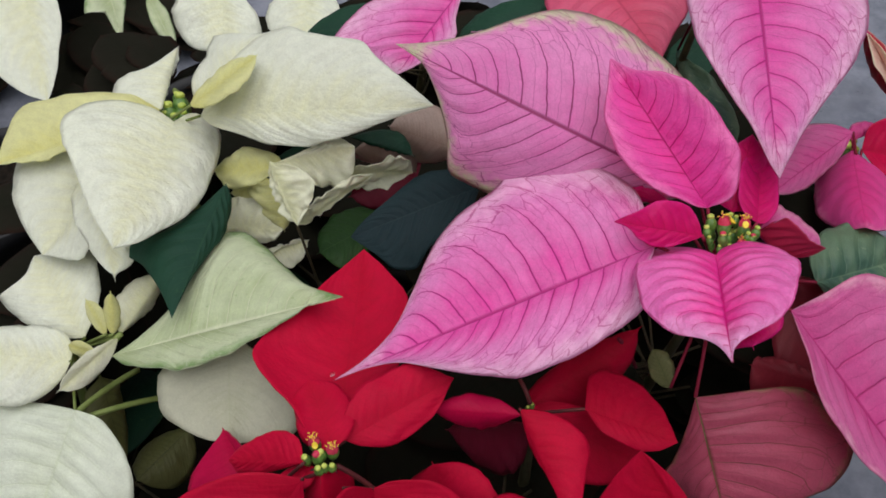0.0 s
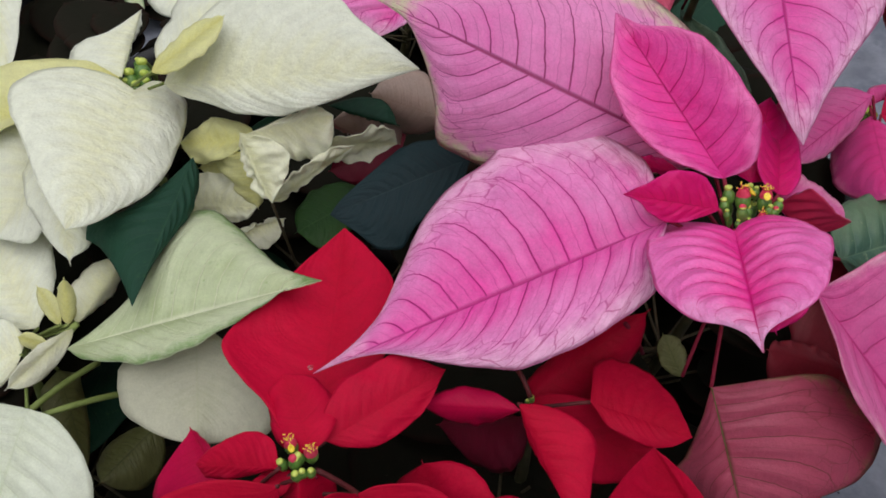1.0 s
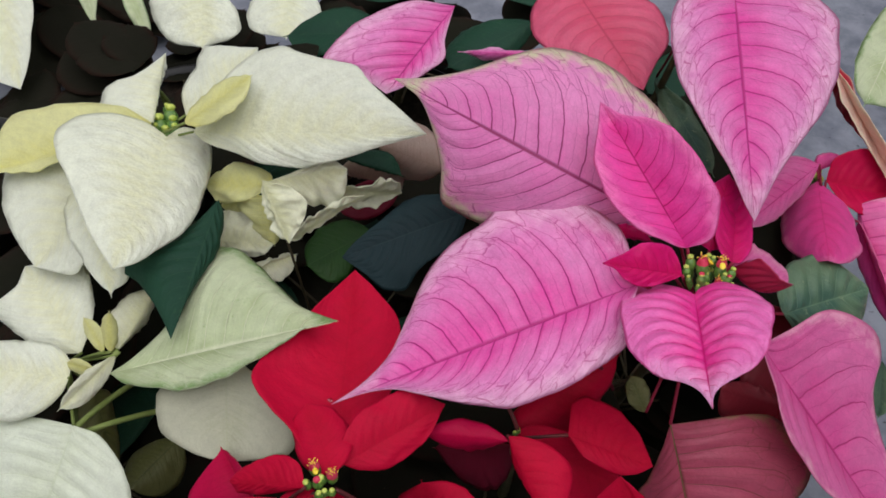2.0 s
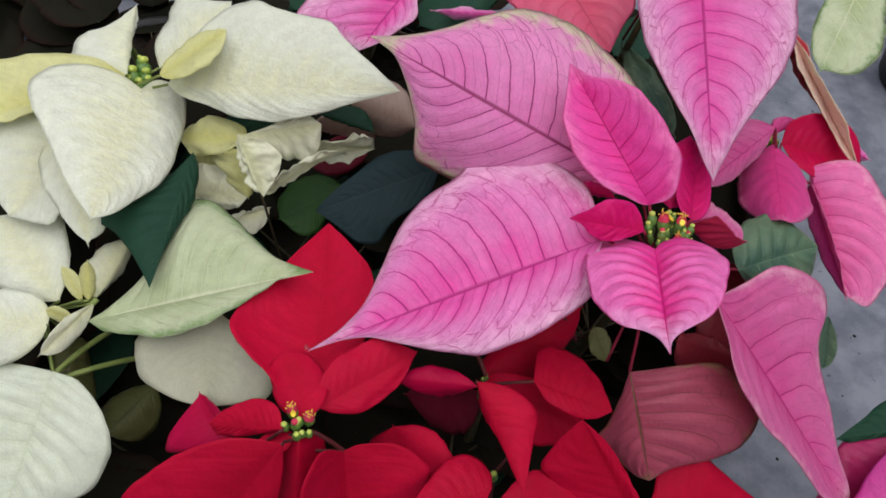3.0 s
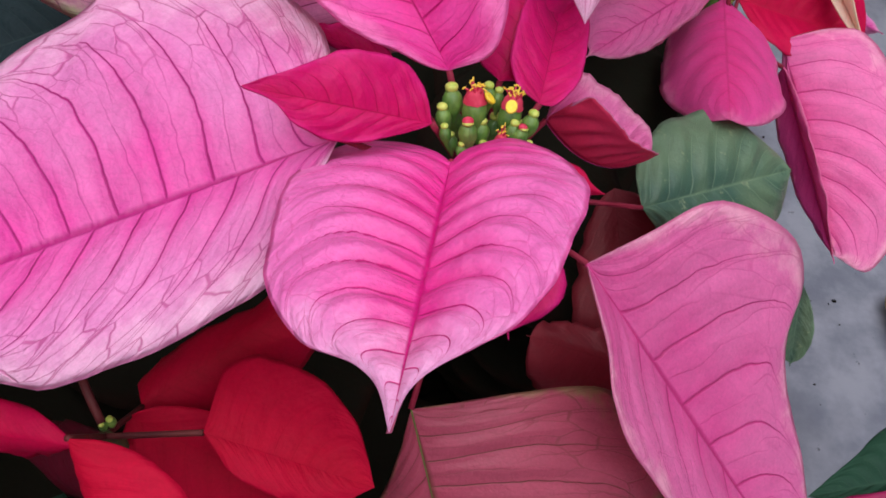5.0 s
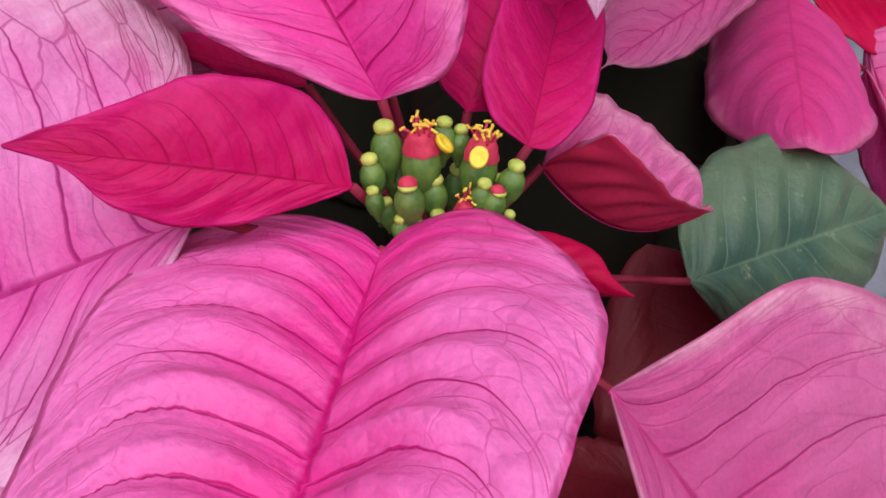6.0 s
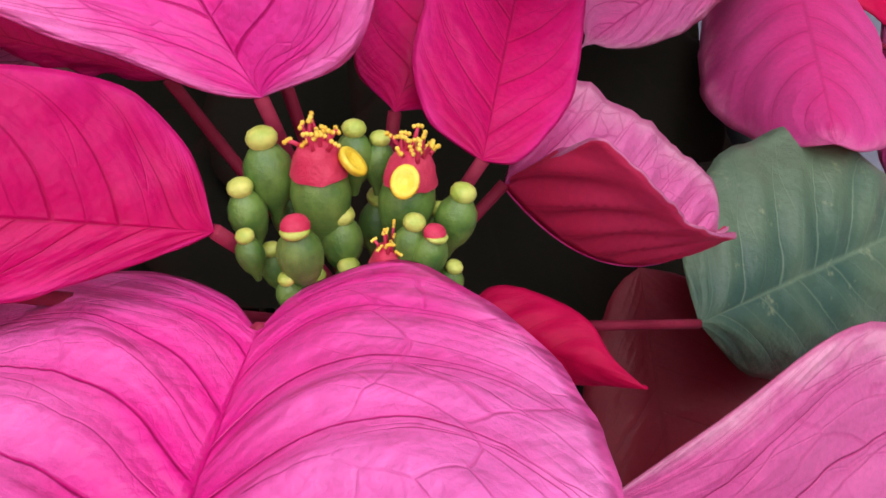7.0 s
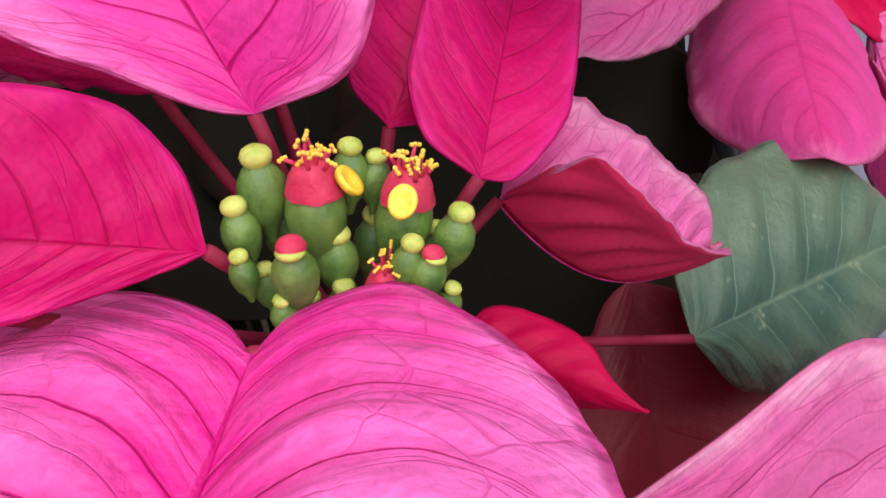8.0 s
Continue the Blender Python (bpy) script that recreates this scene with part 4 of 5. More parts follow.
bract(redlow, "red", (0.0521, 0.1533, 0.2275), (0.0150, 0.1346, 0.2363), (0.0394, 0.1362, 0.2300), (0.0362, 0.1660, 0.2300), fine=2, l=((0.165, 0.127), (0.451, 0.229), (0.735, 0.123)), r=((-0.063, 0.148), (0.015, 0.351), (0.208, 0.436), (0.503, 0.325)))
bract(redlow, "red", (0.1169, 0.1439, 0.1925), (0.0616, 0.1130, 0.1987), (0.1129, 0.1254, 0.1925), (0.0693, 0.1620, 0.2238), fine=2, l=((0.195, 0.224), (0.724, 0.213)), r=((0.099, 0.308), (0.339, 0.647), (0.560, 0.753), (0.808, 0.699), (0.955, 0.516), (1.026, 0.265)))
bract(redlow, "red", (0.1213, 0.1472, 0.1987), (0.0873, 0.1755, 0.2500), (0.0739, 0.1644, 0.2238), (0.1167, 0.1552, 0.2175), fine=2, l=((0.200, 0.175), (0.510, 0.337), (0.738, 0.385), (0.875, 0.245), (0.947, 0.118)), r=((0.293, 0.096), (0.569, 0.090), (0.839, 0.054)))
bract(redlow, "red", (0.1292, 0.1493, 0.1800), (0.2049, 0.1683, 0.1738), (0.1396, 0.1839, 0.2025), (0.1525, 0.1350, 0.1675), fine=2, bulge=.1, l=((-0.134, 0.113), (0.046, 0.253), (0.118, 0.437), (0.212, 0.500), (0.362, 0.479), (0.474, 0.368), (0.653, 0.191), (0.840, 0.039)), r=((0.257, 0.286), (0.706, 0.260)))
# Added near-black leaf that hides the floor between the red bracts.
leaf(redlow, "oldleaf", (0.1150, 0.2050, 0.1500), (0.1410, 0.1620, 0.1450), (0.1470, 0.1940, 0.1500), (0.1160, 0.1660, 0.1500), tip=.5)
bract(magenta, "plum", (0.2907, 0.1961, 0.1613), (0.2216, 0.1778, 0.1550), (0.2821, 0.1733, 0.1425), (0.2412, 0.2081, 0.1675), fine=2, l=((0.219, 0.368), (0.641, 0.255), (0.879, 0.107)), r=((0.071, 0.297), (0.364, 0.339), (0.615, 0.366), (0.813, 0.157)))
bract(magenta, "magenta", (0.2700, 0.1364, 0.1738), (0.2726, 0.2082, 0.1800), (0.2209, 0.1549, 0.1738), (0.3112, 0.1933, 0.1550), fine=2, veins=9, l=((-0.032, 0.575), (0.231, 0.690), (0.541, 0.508), (0.824, 0.267)), r=((0.301, 0.555), (0.783, 0.634)))
leaf(magenta, "darkgreen", (0.2952, 0.2212, 0.1675), (0.2350, 0.2077, 0.1713), (0.2806, 0.2106, 0.1550), (0.2944, 0.2474, 0.1613), fine=2, l=((0.255, 0.247), (0.731, 0.116)), r=((-0.087, 0.426), (0.347, 0.294), (0.666, 0.147)))
bract(white, "cream", (-0.1140, 0.3441, 0.2612), (0.0045, 0.3215, 0.2875), (-0.0722, 0.3822, 0.2863), (-0.0572, 0.3195, 0.2647), fine=2, veins=13, bulge=.06, keel=1.0, l=((0.029, 0.141), (0.127, 0.281), (0.212, 0.368), (0.311, 0.392), (0.450, 0.343), (0.556, 0.314), (0.657, 0.293), (0.729, 0.225), (0.877, 0.105)), r=((0.057, 0.041), (0.205, 0.086), (0.336, 0.128), (0.485, 0.134), (0.626, 0.109), (0.807, 0.051)))
bract(white, "yellow", (-0.1150, 0.3390, 0.2720), (-0.0830, 0.3590, 0.2870), (-0.1040, 0.3580, 0.2790), (-0.0910, 0.3350, 0.2830), tip=.6, cusp=.03)
bract(white, "cream", (-0.1278, 0.3427, 0.2588), (-0.1270, 0.2512, 0.2687), (-0.1055, 0.3098, 0.2468), (-0.1771, 0.3336, 0.2700), fine=2, veins=13, bulge=.06, keel=1.0, l=((-0.136, 0.065), (-0.182, 0.152), (-0.100, 0.251), (0.074, 0.295), (0.345, 0.291), (0.568, 0.260), (0.756, 0.169), (0.920, 0.080)), r=((-0.092, 0.142), (-0.125, 0.304), (-0.052, 0.492), (0.107, 0.548), (0.268, 0.495), (0.473, 0.370), (0.632, 0.270), (0.782, 0.175), (0.910, 0.075)))
bract(white, "yellow", (-0.1391, 0.3556, 0.2550), (-0.2217, 0.3274, 0.2425), (-0.1978, 0.3261, 0.2488), (-0.2078, 0.3596, 0.2550), veins=12, l=((0.343, 0.102), (0.741, 0.107)), r=((0.155, 0.166), (0.476, 0.301), (0.716, 0.311), (0.890, 0.179)))
bract(white, "cream", (-0.1582, 0.3415, 0.2425), (-0.1837, 0.2789, 0.2300), (-0.1531, 0.2800, 0.2425), (-0.2164, 0.3454, 0.2363), veins=12, l=((0.462, 0.241), (0.787, 0.431), (0.977, 0.360)), r=((0.040, 0.593), (0.279, 0.807), (0.589, 0.646), (0.849, 0.319)))
bract(white, "cream", (-0.1391, 0.3556, 0.2550), (-0.1557, 0.4344, 0.2363), (-0.1790, 0.3840, 0.2425), (-0.1478, 0.3913, 0.2425), veins=12, l=((0.204, 0.193), (0.459, 0.405), (0.654, 0.360), (0.718, 0.231), (0.817, 0.125)), r=((0.468, 0.048), (0.766, 0.039)))
bract(white, "cream", (-0.1263, 0.3688, 0.2488), (-0.0910, 0.4038, 0.2675), (-0.1277, 0.4161, 0.2550), (-0.1098, 0.3760, 0.2550), veins=12, l=((0.118, 0.269), (0.416, 0.500), (0.610, 0.660), (0.800, 0.398)), r=((0.337, 0.123), (0.654, 0.118), (0.886, 0.103)))
bract(white, "cream", (-0.1620, 0.3190, 0.2480), (-0.1350, 0.2530, 0.2440), (-0.1320, 0.2730, 0.2430), (-0.1720, 0.3010, 0.2430), tip=.75, veins=12, spire=.2)
leaf(white, "darkgreen", (-0.0993, 0.3159, 0.2425), (-0.0995, 0.2266, 0.2538), (-0.0945, 0.2938, 0.2363), (-0.1394, 0.2734, 0.2425), fine=2, l=((0.066, 0.073), (0.235, 0.113), (0.505, 0.062), (0.791, 0.013)), r=((0.201, 0.105), (0.383, 0.269), (0.470, 0.448), (0.614, 0.283), (0.747, 0.164), (0.909, 0.054)))
bract(whitelow, "creamgreen", (-0.1288, 0.2190, 0.2363), (-0.0297, 0.2388, 0.2550), (-0.0967, 0.2983, 0.2250), (-0.0870, 0.2055, 0.2488), fine=2, veins=12, bulge=.13, l=((0.071, 0.045), (0.193, 0.186), (0.286, 0.393), (0.356, 0.633), (0.429, 0.721), (0.554, 0.615), (0.714, 0.362), (0.844, 0.141), (0.921, 0.066)), r=((0.106, 0.104), (0.262, 0.165), (0.389, 0.214), (0.527, 0.202), (0.660, 0.134), (0.795, 0.046), (0.887, -0.015)))
bract(whitelow, "cream", (-0.1471, 0.2321, 0.2300), (-0.1950, 0.2867, 0.2200), (-0.2095, 0.2660, 0.2113), (-0.1620, 0.2842, 0.2238), veins=12, l=((0.146, 0.120), (0.555, 0.283), (0.935, 0.358), (0.893, 0.146)), r=((0.136, 0.106), (0.349, 0.228), (0.674, 0.316), (0.855, 0.192)))
bract(whitelow, "cream", (-0.1455, 0.2157, 0.2363), (-0.2059, 0.2239, 0.2300), (-0.1762, 0.2008, 0.2238), (-0.1685, 0.2341, 0.2363), tip=.5)
bract(whitelow, "creamsoft", (-0.1274, 0.2266, 0.2388), (-0.1424, 0.1966, 0.2425), (-0.1318, 0.2078, 0.2363), (-0.1372, 0.2102, 0.2450), tip=.6)
bract(whitelow, "yellow", (-0.1301, 0.2283, 0.2388), (-0.1292, 0.2393, 0.2550), (-0.1359, 0.2365, 0.2425), (-0.1277, 0.2367, 0.2425), tip=.7)
bract(whitelow, "yellow", (-0.1331, 0.2282, 0.2388), (-0.1428, 0.2398, 0.2488), (-0.1399, 0.2319, 0.2425), (-0.1349, 0.2362, 0.2450), tip=.7)
bract(whitelow, "yellow", (-0.1335, 0.2189, 0.2363), (-0.1463, 0.2201, 0.2425), (-0.1413, 0.2178, 0.2363), (-0.1403, 0.2219, 0.2425), tip=.5)
bract(whitelow, "creamsoft", (-0.1293, 0.2324, 0.2338), (-0.1215, 0.2712, 0.2300), (-0.1388, 0.2568, 0.2300), (-0.1243, 0.2554, 0.2238), tip=.5)
bract(whitelow, "ivory", (-0.1414, 0.1985, 0.2263), (-0.1581, 0.1452, 0.1925), (-0.1151, 0.1680, 0.2050), (-0.1923, 0.2013, 0.2113), fine=2, veins=9, l=((0.001, 0.124), (0.094, 0.310), (0.284, 0.472), (0.447, 0.535), (0.676, 0.492)), r=((0.035, 0.249), (0.105, 0.526), (0.283, 0.762), (0.579, 0.724), (0.873, 0.471)))
# Lies under the greenish bract; its shade is in the skin colour.
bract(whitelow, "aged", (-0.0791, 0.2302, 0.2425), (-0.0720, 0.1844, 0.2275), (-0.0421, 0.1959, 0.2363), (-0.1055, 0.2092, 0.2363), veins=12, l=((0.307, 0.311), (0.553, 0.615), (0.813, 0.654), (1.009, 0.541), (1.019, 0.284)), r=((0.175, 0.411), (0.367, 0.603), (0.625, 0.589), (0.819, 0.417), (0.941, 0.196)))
bract(whitelow, "olive", (-0.1545, 0.2355, 0.1925), (-0.1369, 0.1984, 0.1738), (-0.1501, 0.2399, 0.1800), (-0.1530, 0.2081, 0.1863), l=((0.073, 0.301), (0.438, 0.252), (0.785, 0.131)), r=((0.178, 0.206), (0.569, 0.254), (0.897, 0.131)))
leaf(whitelow, "olive", (-0.1145, 0.2225, 0.1675), (-0.1334, 0.1939, 0.1675), (-0.1141, 0.2020, 0.1550), (-0.1408, 0.2190, 0.1550), tip=.6)
bract(whitemid, "yellow", (-0.0738, 0.3193, 0.2419), (-0.0734, 0.3073, 0.2174), (-0.0699, 0.3180, 0.2235), (-0.0955, 0.3283, 0.2232), tip=.6, wave=.003)
bract(whitemid, "creamsoft", (-0.0851, 0.3048, 0.2051), (-0.0635, 0.3127, 0.2050), (-0.0762, 0.3072, 0.2075), (-0.0729, 0.2986, 0.1991), tip=.6, wave=.003, curl=.22)
bract(whitemid, "yellow", (-0.0734, 0.3252, 0.2442), (-0.1129, 0.3364, 0.2315), (-0.1036, 0.3260, 0.2293), (-0.0945, 0.3435, 0.2414), veins=8, l=((0.140, 0.085), (0.454, 0.206), (0.754, 0.220)), r=((0.120, 0.176), (0.580, 0.299), (0.859, 0.188)), wave=.003)
bract(whitemid, "yellow", (-0.0723, 0.3272, 0.2319), (-0.1081, 0.3340, 0.2168), (-0.0918, 0.3284, 0.2145), (-0.0943, 0.3369, 0.2231), tip=.5, veins=8, wave=.003)
bract(whitemid, "creamsoft", (-0.0765, 0.3197, 0.2541), (-0.0625, 0.2977, 0.2324), (-0.0531, 0.3110, 0.2495), (-0.0723, 0.3081, 0.2371), veins=9, fine=2, wave=.0034, l=((0.260, 0.355), (0.539, 0.518), (0.767, 0.342), (0.909, 0.136)), r=((0.315, 0.151), (0.594, 0.173), (0.845, 0.126)), curl=.22)
bract(whitemid, "creamsoft", (-0.0749, 0.3207, 0.2517), (-0.0342, 0.3219, 0.2616), (-0.0435, 0.3257, 0.2640), (-0.0479, 0.3173, 0.2395), veins=9, fine=2, wave=.0034, l=((0.247, 0.045), (0.525, 0.095), (0.800, 0.145)), r=((0.173, 0.151), (0.373, 0.309), (0.557, 0.442), (0.892, 0.279)), curl=.22)
bract(whitemid, "creamsoft", (-0.0395, 0.3235, 0.2444), (-0.0087, 0.3275, 0.2395), (-0.0136, 0.3254, 0.2567), (-0.0407, 0.3270, 0.2320), veins=8, wave=.0034, fine=2, l=((0.195, 0.215), (0.516, 0.404), (0.755, 0.506), (0.911, 0.356)), r=((0.035, 0.398), (0.459, 0.332), (0.790, 0.145)), curl=.22)
bract(whitemid, "creamsoft", (-0.0657, 0.3061, 0.2237), (-0.0260, 0.3162, 0.2495), (-0.0527, 0.3102, 0.2421), (-0.0588, 0.3103, 0.2236), veins=8, wave=.0034, fine=2, l=((0.216, 0.137), (0.436, 0.173), (0.677, 0.166), (0.888, 0.129)), r=((0.136, 0.097), (0.495, 0.054), (0.784, 0.046)), curl=.22)
bract(whitemid, "creamsoft", (-0.1086, 0.3167, 0.2109), (-0.0742, 0.3086, 0.2174), (-0.0904, 0.3265, 0.2207), (-0.0894, 0.3081, 0.2075), veins=9, fine=2, l=((-0.035, 0.267), (0.176, 0.425), (0.474, 0.430), (0.825, 0.205)), r=((0.102, 0.216), (0.553, 0.229), (0.846, 0.162)), wave=.003, curl=.22)
bract(whitemid, "faded", (-0.0112, 0.3559, 0.2113), (-0.0448, 0.3588, 0.2238), (-0.0417, 0.3664, 0.2113), (-0.0099, 0.3610, 0.2300), wave=.002, l=((0.416, 0.046), (0.816, 0.372)), r=((0.159, 0.517), (0.559, 0.483), (0.889, 0.202)))
leaf(whitemid, "green", (-0.0282, 0.3403, 0.1925), (-0.0619, 0.3138, 0.1925), (-0.0415, 0.3099, 0.1863), (-0.0545, 0.3436, 0.1925), tip=.5)
leaf(pink, "darkblue", (0.0253, 0.3035, 0.2550), (-0.0346, 0.2856, 0.2388), (-0.0036, 0.2718, 0.2338), (-0.0039, 0.3104, 0.2550), fine=2, veins=12, l=((0.146, 0.163), (0.492, 0.288), (0.633, 0.385), (0.767, 0.337), (0.881, 0.166)), r=((0.145, 0.198), (0.388, 0.253), (0.688, 0.146), (0.890, 0.069)))
bract(whitemid, "faded", (0.0117, 0.3546, 0.2300), (-0.0245, 0.3590, 0.2425), (-0.0130, 0.3581, 0.2175), (-0.0022, 0.3756, 0.2425), tip=.5)
leaf(whitemid, "darkgreen", (-0.0478, 0.3468, 0.2425), (-0.0814, 0.3377, 0.2363), (-0.0636, 0.3396, 0.2363), (-0.0650, 0.3458, 0.2425), tip=.6)
leaf(whitemid, "darkgreen", (-0.0390, 0.3361, 0.2550), (-0.0078, 0.3361, 0.2425), (-0.0200, 0.3486, 0.2488), (-0.0246, 0.3462, 0.2425), tip=.6)
bract(whitemid, "redshade", (-0.0119, 0.3827, 0.1925), (-0.0541, 0.3671, 0.1800), (-0.0288, 0.3608, 0.1800), (-0.0359, 0.3778, 0.1925), tip=.6)
bract(whitefar, "cream", (-0.4300, 0.7545, 0.1300), (-0.3473, 0.5701, 0.0800), (-0.3608, 0.6634, 0.1050), (-0.4505, 0.6469, 0.1050), fine=2, veins=12, l=((0.267, 0.111), (0.548, 0.125), (0.759, 0.086), (0.899, 0.047)), r=((0.137, 0.216), (0.447, 0.301), (0.742, 0.200), (0.921, 0.089)))
bract(whitefar, "creamgreen", (-0.3365, 0.7171, 0.1050), (-0.3143, 0.6649, 0.0675), (-0.3182, 0.7085, 0.0925), (-0.3476, 0.6782, 0.0925), l=((0.286, 0.202), (0.604, 0.104), (0.800, 0.037)), r=((0.296, 0.332), (0.487, 0.387), (0.482, 0.161), (0.759, 0.070)))
bract(whitetop, "cream", (-0.1902, 0.6323, 0.1675), (-0.1844, 0.5668, 0.1300), (-0.1548, 0.5845, 0.1425), (-0.2314, 0.6076, 0.1425), tip=.4)
bract(whitetop, "cream", (-0.1163, 0.6110, 0.1800), (-0.1130, 0.5512, 0.1550), (-0.0883, 0.5719, 0.1613), (-0.1449, 0.5686, 0.1613), tip=.4)
bract(whitefar, "creamgreen", (-0.2965, 0.7083, 0.0925), (-0.2541, 0.6356, 0.0800), (-0.2708, 0.6816, 0.0862), (-0.2853, 0.6730, 0.0862), tip=.7)
bract(pinkfar, "pink", (0.0139, 0.4292, 0.2800), (-0.0207, 0.3844, 0.2550), (0.0095, 0.4010, 0.2675), (-0.0529, 0.4051, 0.2675), fine=2, veins=8, l=((0.314, 0.130), (0.452, 0.222), (0.681, 0.170), (0.882, 0.081)), r=((0.191, 0.331), (0.666, 0.601), (0.968, 0.651), (1.085, 0.617), (0.995, 0.348)))
leaf(pinkfar, "darkgreen", (0.0596, 0.4508, 0.2550), (0.0092, 0.4210, 0.2425), (0.0406, 0.4256, 0.2425), (0.0198, 0.4591, 0.2425), tip=.6)
bract(rear, "pink", (0.0623, 0.4215, 0.2550), (0.0162, 0.4215, 0.2550), (0.0400, 0.4221, 0.2488), (0.0395, 0.4255, 0.2550), tip=.9)
bract(rear, "rose", (0.0794, 0.4506, 0.2800), (0.1117, 0.3734, 0.2737), (0.1258, 0.4293, 0.2800), (0.0582, 0.4195, 0.2675), fine=2, veins=9, l=((0.159, 0.262), (0.446, 0.413), (0.672, 0.353), (0.840, 0.169)), r=((-0.040, 0.236), (0.108, 0.363), (0.255, 0.398), (0.642, 0.214), (0.856, 0.077)))
leaf(rear, "darkgreen", (0.1723, 0.4861, 0.2175), (0.1301, 0.4341, 0.2175), (0.1633, 0.4334, 0.2113), (0.1384, 0.4638, 0.2175), tip=.5)
leaf(rear, "greenblue", (0.1280, 0.4138, 0.2488), (0.1462, 0.3314, 0.2550), (0.1454, 0.3675, 0.2550), (0.1300, 0.3727, 0.2488), tip=.6, wave=.004)
bract(whiteside, "creamgreen", (0.3540, 0.5984, 0.1925), (0.2916, 0.4846, 0.1675), (0.3436, 0.5121, 0.1675), (0.3026, 0.5435, 0.1800), tip=.5)

# ---- flowers at the hearts of the heads ----
def cyathium(of, at, size, kind="bud", lean=(0, 0), turn=0.0):
    """A small green cup: a closed bud, a reddening bud, or an open one with red crown, nectar lip and stamens."""
    origin = of["foot"].location
    top = Vector(at) - origin
    way = Vector((lean[0], lean[1], 1)).normalized()
    q = way.to_track_quat('Z', 'Y').to_matrix().to_4x4()
    m = Matrix.Translation(top) @ q @ Matrix.Rotation(turn, 4, 'Z')
    if kind == "open":
        # turn is the compass bearing of the nectar lip
        x = Vector((math.cos(turn), math.sin(turn), 0))
        x = (x - way * x.dot(way)).normalized()
        m = Matrix.Translation(top) @ Matrix((x, way.cross(x), way)).transposed().to_4x4()
    r = size
    bm = bmesh.new()
    closed = kind in ("bud", "redbud")
    cup = [(0.2 * r, -3.4 * r), (0.38 * r, -2.8 * r), (0.70 * r, -2.35 * r), (0.90 * r, -1.8 * r), (0.97 * r, -1.3 * r), (0.88 * r, -0.8 * r),
           (0.64 * r, -0.42 * r), ((0.44 if closed else 0.62) * r, -0.22 * r)]
    lathe(bm, cup, 18, 0.93, m)
    body = part("cyathium", bm, BUD_GREEN, of["foot"])
    bm = bmesh.new()
    if closed:
        lathe(bm, [(0.42 * r, -0.3 * r), (0.58 * r, -0.1 * r), (0.61 * r, 0.12 * r), (0.50 * r, 0.34 * r), (0.26 * r, 0.47 * r), (0, 0.51 * r)], 14, 1.0, m)
        part("bud_tip", bm, BUD_RED if kind == "redbud" else BUD_TIP, body)
        if kind == "redbud":
            rim = [m @ Vector((0.62 * r * math.cos(a), 0.62 * r * math.sin(a), 0.02 * r)) for a in np.linspace(0.5, 2.9, 11)]
            bm = tube(rim, [0.16 * r * math.sin(math.pi * (i + 0.6) / 11.2) + 0.02 * r for i in range(11)], 7)
            part("nectar_lip", bm, BUD_TIP, body)
        return body
    # red crown of filaments' bases
    lathe(bm, [(0.90 * r, -0.62 * r), (0.89 * r, -0.5 * r), (0.80 * r, -0.25 * r), (0.72 * r, 0.0), (0.58 * r, 0.28 * r), (0.34 * r, 0.44 * r), (0, 0.48 * r)], 22, 0.95, m)
    for v in bm.verts:
        v.co += (v.co - top) * 0.10 * noise.noise((v.co.x * 1900, v.co.y * 1900, v.co.z * 500))
    part("crown", bm, BUD_RED, body, "red frilled crown")
    yolk = []
    for i in range(15):
        a = i * 2.4 + turn
        d = 0.12 * r + 0.042 * r * i
        foot = m @ Vector((0.8 * d * math.cos(a), 0.8 * d * math.sin(a), 0.3 * r))
        head = m @ Vector((d * 1.15 * math.cos(a) + 0.12 * r * math.sin(i * 3), d * 1.15 * math.sin(a) + 0.1 * r * math.cos(i * 7), (0.72 + 0.24 * math.sin(i * 5.1)) * r))
        part("filament", tube(bend(foot, head, (0, 0, 0.05 * r), 4), [0.075 * r, 0.075 * r, 0.07 * r, 0.06 * r, 0.05 * r], 6), BUD_RED, body)
        yolk.append(head)
    for i, head in enumerate(yolk):
        bm = bmesh.new()
        for k in (-1.3, 0, 1.3):
            off = Vector((0.09 * r * k * math.cos(i * 1.9), 0.09 * r * k * math.sin(i * 1.9), 0.05 * r * math.sin(i * 2.7 + k)))
            bmesh.ops.create_icosphere(bm, subdivisions=1, radius=0.085 * r, matrix=Matrix.Translation(head + off))
        part("anther", bm, POLLEN, body)
    if kind == "open":
        bm = bmesh.new()
        prof = [(0, 0.0), (0.5, 0.02), (0.85, 0.12), (1.0, 0.3), (0.92, 0.42), (0.6, 0.36), (0.25, 0.26), (0, 0.24)]
        lathe(bm, [(a * 0.55 * r, b * 0.9 * r) for a, b in prof], 18, 0.8, m @ Matrix.Translation((0.92 * r, 0, -0.3 * r)) @ Matrix.Rotation(radians(48), 4, 'Y'))
        part("nectar_lip", bm, NECTAR, body, "yellow nectar lip")
    return body


cyathium(pink, (0.1145, 0.2513, 0.2930), 0.00225, "bud", (-0.16, 0.56), 0.00)
cyathium(pink, (0.1128, 0.2477, 0.2910), 0.00186, "bud", (-0.20, 0.48), 1.00)
cyathium(pink, (0.1134, 0.2436, 0.2900), 0.00134, "bud", (-0.18, 0.39), 2.00)
cyathium(pink, (0.1178, 0.2426, 0.2930), 0.00201, "redbud", (-0.09, 0.37), -0.40)
